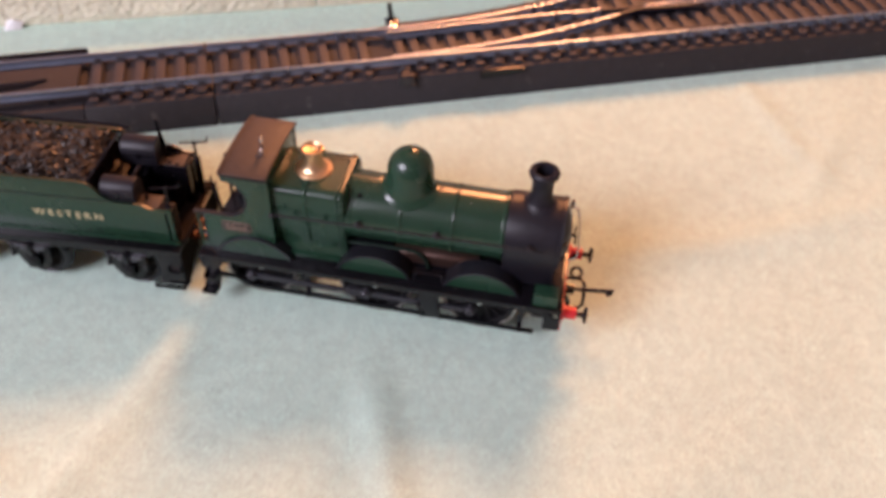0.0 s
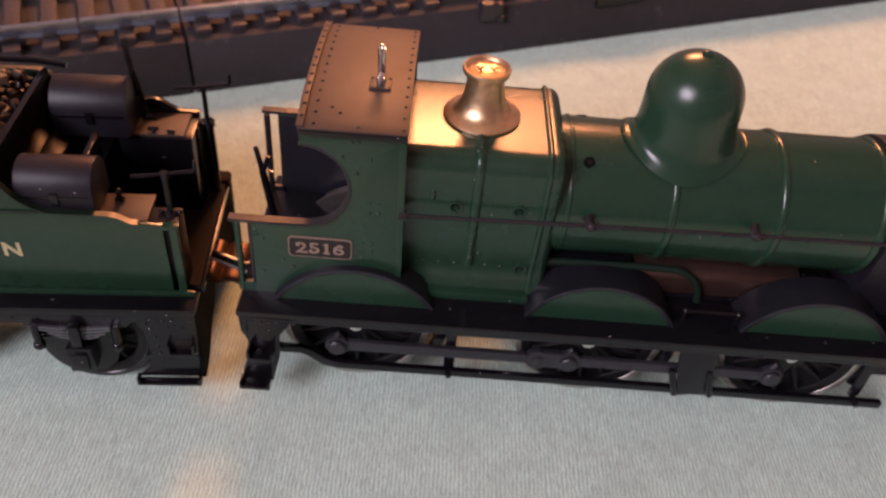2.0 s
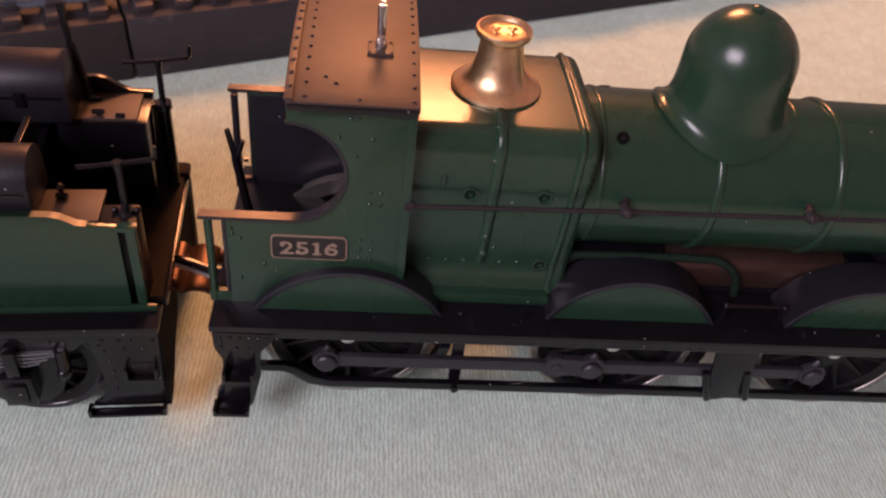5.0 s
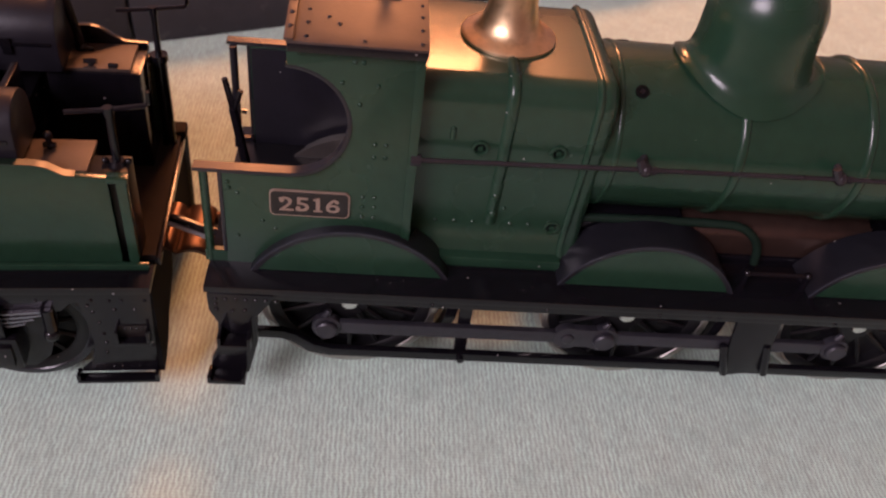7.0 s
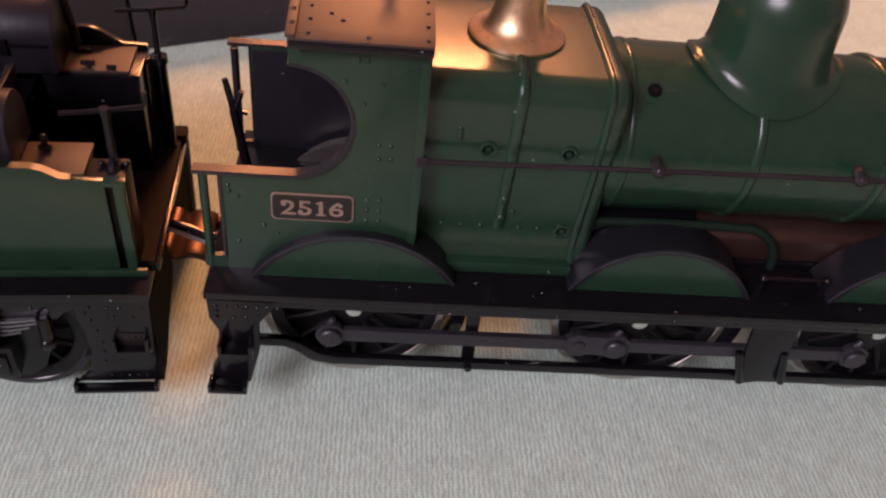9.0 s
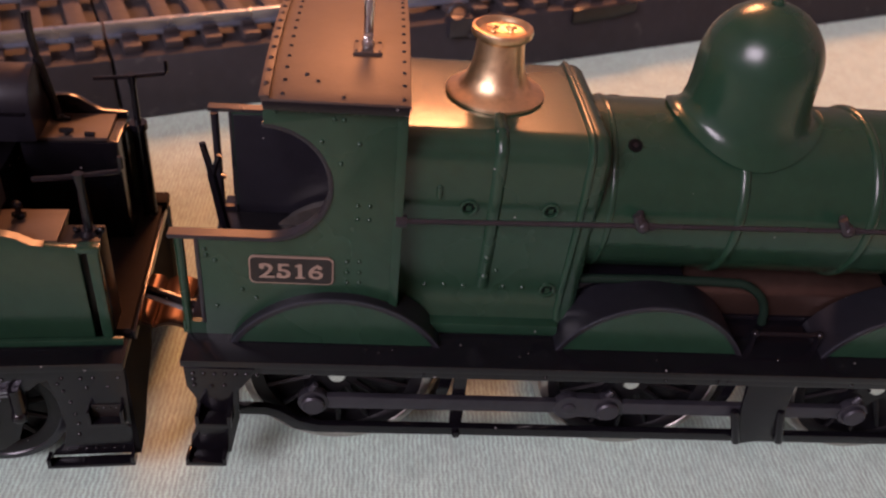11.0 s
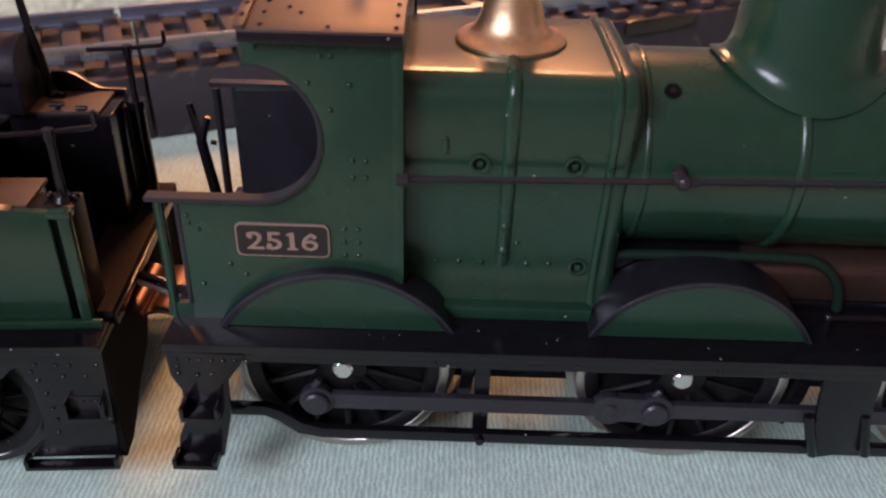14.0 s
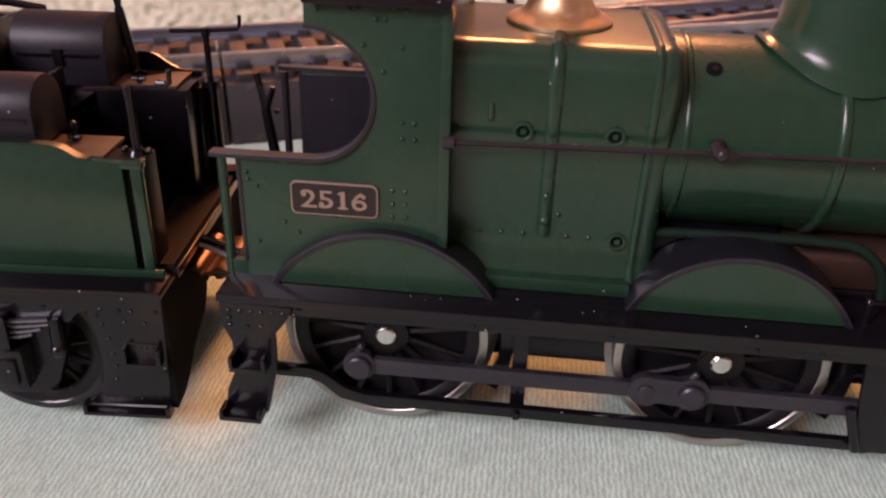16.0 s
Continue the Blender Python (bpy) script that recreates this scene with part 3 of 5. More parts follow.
for ax in AXLES:
    part("gear_block", Shape().lathe([(8.3, -6.7), (8.3, 6.7)], (ax, 0, AXLE_Z), "y", 32).box(ax - 8.2, ax + 8.2, -6.6, 6.6, 9, 16.5), "black", loco)
rv = Shape().rivets([(x, -14.5, 16.05) for x in (-24, -11.3, 1.5, 7.2, 8.4, 22, 36)], 0.22)
rv.rivets([(x, -12.6 - 0.5 * (i % 2), FOOT) for i, x in enumerate((-30, -28.6, -27.2, -14, -13, 0.5, 14, 21))], 0.2, "z", 1)
part("rivets", rv, "black", footplate)


# wheels
def wheel(x, s, r=10.3, hub=2.3, spokes=15, y_out=9.7, parent=None, crank=True, y_in=7.2, z=AXLE_Z, tyre_mat="steel"):
    w = new("wheel")
    w.empty_display_size = 0.005
    w.parent = parent
    w.matrix_local = pose(x * MM, 0, z * MM)
    tyre = Shape()
    tyre.lathe([(r - 1.3, s * (y_in - 0.0)), (r + 0.75, s * y_in), (r + 0.75, s * (y_in + 0.5)), (r + 0.1, s * (y_in + 0.9)), (r, s * (y_out - 0.1)), (r - 0.2, s * y_out),
                (r - 0.75, s * y_out), (r - 1.3, s * (y_out - 0.5)), (r - 1.3, s * y_in)], (0, 0, 0), "y", 48, caps=False)
    part("tyre", tyre, tyre_mat, w, "bright steel tyre" if tyre_mat == "steel" else "dark metal tyre")
    body = Shape()
    body.lathe([(r - 2.2, s * (y_in + 0.4)), (r - 0.8, s * (y_in + 0.4)), (r - 0.8, s * (y_out - 0.12)), (r - 1.7, s * (y_out - 0.12)), (r - 2.2, s * (y_out - 0.5)), (r - 2.2, s * (y_in + 0.4))], (0, 0, 0), "y", 48, caps=False)
    body.lathe([(0.3, s * (y_in + 0.3)), (hub, s * (y_in + 0.3)), (hub, s * (y_out - 0.1)), (hub * 0.8, s * y_out), (0.3, s * y_out)], (0, 0, 0), "y", 20)
    spoke = mesh_of("spoke", Shape().rod((hub * 0.8, s * (y_out - 0.75), 0), (r - 1.6, s * (y_out - 0.85), 0), 0.4, 0.3, 6), "wheel")
    for i in range(spokes):
        ob = new("spoke", spoke)
        ob.parent = w
        ob.matrix_local = pose(0, 0, 0, 0, -360 * (i + 0.3) / spokes, 0)
    if crank:
        cx, cz = CRANK
        n = Vector((-cz, 0, cx)).normalized()
        pts = [(n.x * 1.9, n.z * 1.9), (cx + n.x * 1.5, cz + n.z * 1.5), (cx * 1.4, cz * 1.4), (cx - n.x * 1.5, cz - n.z * 1.5), (-n.x * 1.9, -n.z * 1.9)]
        body.prism(pts, "y", *sorted((s * (y_out - 0.8), s * (y_out + 0.1))))
    body.lathe([(r - 1.5, s * (y_in + 0.35)), (r - 1.5, s * (y_in + 0.75)), (0.3, s * (y_in + 0.75))], (0, 0, 0), "y", 40)
    part("wheel_centre", body, "wheel", w, "spoked black wheel centre", smooth=50)
    part("axle_end", Shape().lathe([(1.05, s * y_in), (1.05, s * (y_out + 0.2)), (0.85, s * (y_out + 0.38)), (0.2, s * (y_out + 0.42))], (0, 0, 0), "y", 20), "axle", w, "bright turned axle end")
    return w


for ax in AXLES:
    for s in (-1, 1):
        wheel(ax, s, parent=loco)
    part("axle", Shape().rod((ax, -7.2, AXLE_Z), (ax, 7.2, AXLE_Z), 1.5), "rod", loco)

# coupling rods and crank pins
for s in (-1, 1):
    y0, y1 = sorted((s * 10.3, s * 11.1))
    pz = AXLE_Z + CRANK[1]
    rod = Shape()
    xs = [a + CRANK[0] for a in AXLES]
    k = xs[1] - 4.4
    rod.prism([(xs[0], pz - 0.9), (k, pz - 0.85), (k, pz + 0.85), (xs[0], pz + 0.9)], "y", y0, y1)
    rod.prism([(xs[1], pz - 0.85), (xs[2], pz - 0.85), (xs[2], pz + 0.85), (xs[1], pz + 0.85)], "y", y0, y1)
    for x, r in ((xs[0], 1.7), (xs[1], 1.85), (xs[2], 1.7), (k, 1.75)):
        rod.lathe([(0.2, y0 - 0.12), (r, y0 - 0.12), (r, y1 + 0.12), (0.2, y1 + 0.12)], (x, 0, pz), "y", 24)
    rod.prism([(k, pz - 1.3), (xs[1], pz - 1.5), (xs[1], pz + 1.5), (k, pz + 1.6)], "y", y0 - 0.1, y1 + 0.1)
    for x in xs:
        rod.rod((x - 0.2, (y0 + y1) / 2, pz + 1.4), (x + 0.3, (y0 + y1) / 2, pz + 2.4), 0.5, 0.35, 10)
    cr = part("coupling_rod", rod, "rod", loco, "dull dark metal rod", bevel=0.1)
    for x in xs:
        part("crank_pin", Shape().lathe([(1.3, s * 10.9), (1.3, s * 11.7), (1.1, s * 11.9), (0.2, s * 11.9)], (x, 0, pz), "y", 16), "rod", cr)
    part("knuckle_pin", Shape().lathe([(0.8, s * 10.9), (0.8, s * 11.4), (0.65, s * 11.5), (0.2, s * 11.5)], (k, 0, pz), "y", 12), "rod", cr)

# brake gear: the long low bar, hangers and the wide plate
for s in (-1, 1):
    y0, y1 = sorted((s * 10.4, s * 11.3))
    top = [(-45.8, 7.2), (-40.6, 7.2), (-39.2, 6.7), (-37, 5.1), (-35, 4.5), (-20, 4.5), (44.5, 4.2)]
    low = [(44.5, 3.0), (-20, 3.3), (-35.2, 3.3), (-37.6, 3.8), (-39.6, 5.5), (-40.8, 6.0), (-45.8, 6.0)]
    bar = part("brake_bar", Shape().prism(top + low, "y", y0, y1), "black", loco, bevel=0.12)
    for x in (-19.4, 40.5):
        hg = Shape().box(x - 0.75, x + 0.75, *sorted((s * 9.75, s * 10.25)), 4.2, 15.8).rod((x, s * 10.0, 3.9), (x, s * 11.9, 3.9), 0.45)
        part("brake_hanger", hg, "black", bar, bevel=0.1)
    part("brake_shaft", Shape().rod((-19.4, s * 10.0, 14.2), (-19.4, 0, 14.2), 0.7), "black", bar)
    pl = Shape().prism([(12.2, 15.8), (17.8, 15.8), (18.4, 4.2), (14.2, 3.2), (12.8, 9)], "y", *sorted((s * 11.25, s * 11.75)))
    pl.rod((12.2, s * 11.6, 8.6), (13.6, s * 12.0, 3.8), 0.5).rod((17.6, s * 11.6, 8.8), (18.7, s * 12.0, 4.0), 0.5)
    part("hanger_plate", pl, "black", bar, bevel=0.15)
    for ax in AXLES:
        sh = Shape().prism([(ax + a, AXLE_Z + b) for a, b in arc(0, 0, 11.6, -28, 22, 6) + arc(0, 0, 12.9, 22, -28, 6)], "y", *sorted((s * 7.6, s * 9.0)))
        part("brake_shoe", sh, "black", bar)

# steps
for s in (-1, 1):
    y0, y1 = sorted((s * 14.5, s * 15.1))
    t0, t1 = sorted((s * 15.1, s * 17.0))
    back = part("step_plate", Shape().prism([(-47.9, FOOT - 0.9), (-40.9, FOOT - 0.9), (-41.4, 15.4), (-42.7, 13.6), (-42.8, 9.6), (-44.0, 4.2), (-48.3, 4.2), (-48.0, 6.6), (-47.1, 8.8), (-47.0, 12.4), (-47.8, 14.2)], "y", y0, y1), "black", loco, bevel=0.1)
    tr = Shape().box(-48.4, -44.2, t0, t1, 4.2, 4.7).box(-48.4, -48.0, t0, t1, 4.7, 5.3).box(-44.6, -44.2, t0, t1, 4.7, 5.3)
    tr.box(-46.9, -43.3, t0, t1 - 0.4 if s > 0 else t1, 10.2, 10.7).box(-46.9, -46.5, t0, t1, 10.7, 11.8).box(-43.7, -43.3, t0, t1, 10.7, 11.8)
    part("step_tread", tr, "black", back, bevel=0.08)
    part("rivets", Shape().rivets([(-47 + 1.05 * i, s * 15.1, 16.0) for i in range(7)] + [(x, s * 15.1, z) for x, z in ((-47, 15.2), (-47, 14.4), (-45.3, 14.3), (-44.0, 14.4), (-45.6, 9.2), (-44.6, 9.2))], 0.27, "y", s), "black", back)

# cab
CAB_Y, CAB_FAR = 10.9, 11.6
cab = new("cab")
cab.parent = loco
cab.empty_display_size = 0.005
for s in (-1, 1):
    # far sheet set further out and its ledge higher to fit the camera's view
    if s > 0:
        CAB_Y = CAB_FAR
    y0, y1 = sorted((s * CAB_Y, s * (CAB_Y - 0.7)))
    rise = 1.7 if s > 0 else 0.0
    cut = arc(-39.6, 36.0 + rise / 2, 6.1 - rise / 2, -90, 90, 20)
    side = [(-46.2, FOOT), (-27.2, FOOT), (-27.2, 44.2), (-39.5, 44.2), (-39.5, 42.1)] + list(reversed(cut)) + [(-46.2, 29.9 + rise)]
    sd = part("cab_side", Shape().prism(side, "y", y0, y1), "green", cab, "green cab side sheet", bevel=0.06)
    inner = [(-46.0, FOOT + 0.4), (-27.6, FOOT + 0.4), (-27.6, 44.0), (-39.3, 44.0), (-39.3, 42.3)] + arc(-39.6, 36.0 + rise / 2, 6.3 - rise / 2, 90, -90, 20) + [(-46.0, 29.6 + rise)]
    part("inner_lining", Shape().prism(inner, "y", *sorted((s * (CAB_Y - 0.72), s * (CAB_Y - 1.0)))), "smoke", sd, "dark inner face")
    # beading round the opening, running out as a flat ledge to the rear pillar
    path = [(-48.8, 29.95 + rise), (-46, 29.95 + rise), (-43, 29.95 + rise)] + arc(-39.6, 36.0 + rise / 2, 6.05 - rise / 2, -88, 88, 22) + [(-39.5, 42.1)]
    bead = Shape()
    rings = []
    for k, (x, z) in enumerate(path):
        a, b = path[max(k - 1, 0)], path[min(k + 1, len(path) - 1)]
        d = Vector((b[0] - a[0], b[1] - a[1])).normalized()
        n = Vector((-d.y, d.x))
        wide = 1.25 if k < 6 else 1.25 - 0.55 * min(1, (k - 5) / 12)
        rings.append([(x + n.x * h, s * w, z + n.y * h) for w, h in ((CAB_Y - 0.75, -0.1), (CAB_Y - 0.75 + wide, -0.1), (CAB_Y - 0.65 + wide, 0.12), (CAB_Y - 0.75 + wide, 0.34), (CAB_Y - 0.75, 0.34))])
    bead.loft(rings)
    part("beading", bead, "edge", sd, "dull dark edge beading", smooth=50)
    pil = Shape().rod((-48.0, s * 10.5, FOOT), (-48.0, s * 10.5, 29.9 + rise), 0.46, seg=10).box(-48.5, -46.2, *sorted((s * 10.2, s * 10.85)), FOOT, FOOT + 1.5)
    part("pillar", pil, "green" if s < 0 else "smoke", sd, "slim rear pillar")
    part("rear_edge", Shape().box(-46.55, -46.1, *sorted((s * (CAB_Y - 0.75), s * (CAB_Y + 0.1))), FOOT + 1.5, 29.8 + rise), "edge", sd, "dark rear edge", bevel=0.15)
    rv = [(x, s * CAB_Y, z) for x in (-32.1, -30.9) for z in (24.9, 26.2, 27.5)] + [(x, s * CAB_Y, z) for x in (-31.2, -30.1) for z in (32.5, 34.0)]
    rv += [(-38.4, s * CAB_Y, 43.4), (-35.6, s * CAB_Y, 43.6), (-34.9, s * CAB_Y, 43.6), (-33.4, s * CAB_Y, 42.8), (-32.6, s * CAB_Y, 42.8), (-31.6, s * CAB_Y, 43.6), (-30.9, s * CAB_Y, 43.6),
           (-34.5, s * CAB_Y, 40.6), (-31.2, s * CAB_Y, 40.5), (-32.8, s * CAB_Y, 38.4), (-45.6, s * CAB_Y, 28.4), (-45.5, s * CAB_Y, 27.7), (-44.7, s * CAB_Y, 27.1), (-42.3, s * CAB_Y, 23.6), (-41.0, s * CAB_Y, 22.6), (-44.9, s * CAB_Y, 21.4)]
    part("rivets", Shape().rivets(rv, 0.26, "y", s), "green", sd)
    part("corner_strip", Shape().box(-27.9, -27.0, *sorted((s * CAB_Y, s * (CAB_Y + 0.18))), FOOT + 3, 44), "green", sd, bevel=0.05)

CAB_Y = 10.9
part("cab_front", Shape().prism([(-CAB_Y + 0.7, FOOT), (-CAB_Y + 0.7, 44.2), (-6, 45.6), (0, 46.1), (6, 45.6), (CAB_FAR - 0.7, 44.2), (CAB_FAR - 0.7, FOOT)], "x", -27.9, -27.2), "green", cab, bevel=0.05)
part("backhead", Shape().prism([(-8.5, 20), (-9, 32), (-7, 37), (-3, 39.5), (3, 39.5), (7, 37), (9, 32), (8.5, 20)], "x", -31.0, -27.95), "smoke", cab, "dark boiler backhead", bevel=0.5)
part("cab_floor", Shape().box(-47.9, -28.0, -9.8, 9.8, FOOT + 0.02, FOOT + 1.2), "black", cab, bevel=0.1)
fit_ = Shape().rod((-31.0, 0, 31), (-31.8, 0, 31), 2.0).rod((-31, -4, 35), (-32, -4, 35), 1.2).rod((-31, 4, 35), (-32, 4, 35), 1.2)
fit_.rod((-31.5, -2, 36.5), (-33.5, 3, 36.5), 0.35)
part("backhead_fittings", fit_, "rod", cab)
lever = Shape().rod((-44.0, -3.4, FOOT + 1.2), (-46.0, -2.9, 31.8), 0.6, 0.48, 8).rod((-45.9, -2.9, 31.4), (-46.7, -2.7, 35.2), 0.4, 0.32, 8).rod((-45.9, -2.9, 31.6), (-45.1, -2.9, 34.0), 0.34, 0.3, 8)
lever.rod((-45.1, -2.9, 31.6), (-44.6, -2.9, 31.5), 0.25, seg=6)
part("reversing_lever", lever, "black", cab, "black forked lever")

# roof, slightly arched, with rivets and the whistle
# roof reaches further on the far side to fit the camera's view
ROOF_YS = [-12.1 + 25.5 * i / 16 for i in range(17)]


def roof_z(y):
    return 44.3 + 1.2 * (1 - abs((y - 0.65) / 12.8) ** 2.4) + 0.75


rings = []
for x in (-39.4, -26.9):
    up = [(y, roof_z(y) - 0.75) for y in ROOF_YS]
    rings.append([(x, y, z + 0.75) for y, z in up] + [(x, y, z) for y, z in reversed(up)])
roof = part("cab_roof", Shape().loft(rings), "roof", cab, "black arched roof with warm light put into its brown tone", bevel=0.1)


row = [-11.3 + 1.95 * k for k in range(13)]
rs = [(x, y, roof_z(y)) for x in (-27.5, -37.7) for y in row]
rs += [(-32.6, y, roof_z(y)) for y in (-11.4, 12.6)] + [(-35.9, -8.4, roof_z(-8.4)), (-34.9, -9.3, roof_z(-9.3))]
part("rivets", Shape().rivets(rs, 0.21, "z", 1), "smoke", roof)
rings = []
for x in (-39.6, -38.75):
    up = [(y, roof_z(y)) for y in ROOF_YS]
    rings.append([(x, y, z + 0.3) for y, z in up] + [(x, y, z) for y, z in reversed(up)])
part("rain_strip", Shape().loft(rings), "roof", roof, bevel=0.08)
part("strip_rivets", Shape().rivets([(-39.15, y + 0.9, roof_z(y + 0.9) + 0.3) for y in row], 0.26, "z", 1), "roof", roof)
part("fascia", Shape().box(-39.3, -27.0, -12.15, -12.0, roof_z(-12.1) - 1.0, roof_z(-12.1) - 0.2), "black", roof, "thin black roof edge", bevel=0.04)
wz = roof_z(-3)
wh = Shape().rod((-30.8, -3.2, wz), (-30.8, -3.2, wz + 0.9), 0.62, 0.5).rod((-30.8, -3.2, wz + 0.9), (-30.8, -2.4, wz + 1.2), 0.42)
wh.rod((-30.8, -2.6, wz + 0.7), (-30.8, -2.6, wz + 4.5), 0.42, 0.48, 12).rod((-30.8, -2.6, wz + 4.5), (-30.8, -2.6, wz + 4.9), 0.26, seg=8)
part("whistle", wh, "axle", roof, "small bright whistle", bevel=0.06)
part("whistle_plate", Shape().box(-32.1, -29.5, -4.6, -2.0, wz - 0.5, wz + 0.22), "roof", roof, "square riveted base plate", bevel=0.06)
part("rivets", Shape().rivets([(x, y, wz + 0.22) for x in (-31.85, -31.2, -30.4, -29.75) for y in (-4.3, -2.3)], 0.17, "z", 1), "roof", roof)

# number plate with raised digits
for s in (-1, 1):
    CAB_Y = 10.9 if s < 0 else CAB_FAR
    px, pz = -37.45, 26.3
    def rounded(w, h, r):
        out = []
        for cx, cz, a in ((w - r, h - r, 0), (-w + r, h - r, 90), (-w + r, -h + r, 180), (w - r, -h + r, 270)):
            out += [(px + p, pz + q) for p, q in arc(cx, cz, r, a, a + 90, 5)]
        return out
    np_ = part("number_plate", Shape().prism(rounded(4.05, 1.62, 0.55), "y", *sorted((s * CAB_Y, s * (CAB_Y + 0.25)))), "plate_edge", cab, "brass-edged number plate")
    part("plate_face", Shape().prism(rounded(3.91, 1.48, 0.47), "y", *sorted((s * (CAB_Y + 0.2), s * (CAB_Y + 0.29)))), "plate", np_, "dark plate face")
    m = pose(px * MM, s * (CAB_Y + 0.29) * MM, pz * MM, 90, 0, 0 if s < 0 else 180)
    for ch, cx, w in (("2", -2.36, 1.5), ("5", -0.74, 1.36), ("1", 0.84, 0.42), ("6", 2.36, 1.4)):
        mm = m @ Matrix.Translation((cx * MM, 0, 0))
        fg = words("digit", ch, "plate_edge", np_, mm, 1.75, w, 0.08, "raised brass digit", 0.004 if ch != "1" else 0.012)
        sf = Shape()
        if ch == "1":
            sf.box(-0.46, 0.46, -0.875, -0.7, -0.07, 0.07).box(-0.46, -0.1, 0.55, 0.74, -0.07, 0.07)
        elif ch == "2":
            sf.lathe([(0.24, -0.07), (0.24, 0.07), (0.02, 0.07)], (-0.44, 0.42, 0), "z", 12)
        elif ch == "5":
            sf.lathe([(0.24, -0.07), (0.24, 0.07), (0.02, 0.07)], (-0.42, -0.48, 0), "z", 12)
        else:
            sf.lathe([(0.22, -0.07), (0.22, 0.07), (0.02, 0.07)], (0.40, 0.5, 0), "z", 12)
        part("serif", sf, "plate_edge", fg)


# splashers
def splasher(x, s, y_face, y_back, r, cz, rim, tucked=0.0):
    """A green arched face under a black curved top that runs back to the boiler; tucked: the part beside the cab is cut back to the cab side."""
    a = math.degrees(math.asin((FOOT - cz) / r))
    pts = arc(x, cz, r, a, 180 - a, 28)
    sp = new("splasher")
    sp.empty_display_size = 0.005
    sp.parent = loco
    rings = []
    for px, pz in pts:
        back = tucked if tucked and px < -26.6 else y_back
        qx, qz = x + (px - x) * 0.955, cz + (pz - cz) * 0.955
        rings.append([(px, s * y_face, pz), (px, s * back, pz), (qx, s * back, qz), (qx, s * y_face, qz)])
    part("splasher_top", Shape().loft(rings), "splash", sp, "black curved splasher top", smooth=40)
    part("splasher_face", Shape().prism(arc(x, cz, r - rim * 0.8, a + 1.0, 179 - a, 28), "y", *sorted((s * (y_face - 0.08), s * (y_face - 0.6)))), "green", sp, "green splasher face")
    ring = []
    for px, pz in pts:
        dx, dz = (px - x) / r, (pz - cz) / r
        ring.append([(px + dx * h, s * w, pz + dz * h) for w, h in ((y_face + 0.06, -rim), (y_face + 0.08, 0.0), (y_face - 0.12, 0.05), (y_face - 0.2, -rim))])
    part("edge_bead", Shape().loft(ring), "rim", sp, smooth=40)


for s in (-1, 1):
    splasher(AXLES[0], s, 12.1 if s < 0 else 13.6, 8.4, 12.4, 11.2, 0.2, 10.7)
    splasher(AXLES[1], s, 12.0, 6.6, 11.3, 12.5, 0.14)
    splasher(AXLES[2], s, 12.0, 6.6, 11.3, 12.5, 0.14)

# firebox with flat top and rounded shoulders
half = [(8.6, FOOT), (8.6, 19.2), (8.1, 19.8), (8.2, 23)] + [(9.2, 31.0), (9.5, 35.5), (9.5, 37.6)] + [(7.1 + 2.4 * math.cos(radians(a)), 38.45 + 2.4 * math.sin(radians(a))) for a in range(0, 91, 9)] + [(3, 40.95)]
ring = [(-y, z) for y, z in half] + [(y, z) for y, z in reversed(half)]
fbx = part("firebox", Shape().prism(ring, "x", -27.2, -8.9), "green", loco, "green flat-topped firebox", bevel=0.0, smooth=50)
# rounded front lip
rings = []
for x, g in ((-10.15, 0.0), (-10.05, 0.24), (-9.8, 0.44), (-9.5, 0.34), (-9.35, 0.12), (-9.0, 0.16), (-8.5, 0.06), (-8.05, -0.25), (-7.75, -0.7), (-7.6, -1.2), (-7.55, -2.2)):
    rings.append([(x, y * (1 + g / 9.3), 30 + (z - 30) * (1 + g / 11.3) if z > 23 else z) for y, z in ring])
part("front_lip", Shape().loft(rings), "green", fbx, smooth=60)
# cladding band and washout plugs
rings = []
for x, g in ((-18.85, 0.0), (-18.6, 0.3), (-18.2, 0.42), (-17.8, 0.3), (-17.55, 0.0)):
    rings.append([(x, y * (1 + g / 9.3), 30 + (z - 30) * (1 + g / 11.3)) for y, z in ring if z > 21])
part("cladding_band", Shape().loft(rings, closed=False, caps=False), "green", fbx, smooth=60)
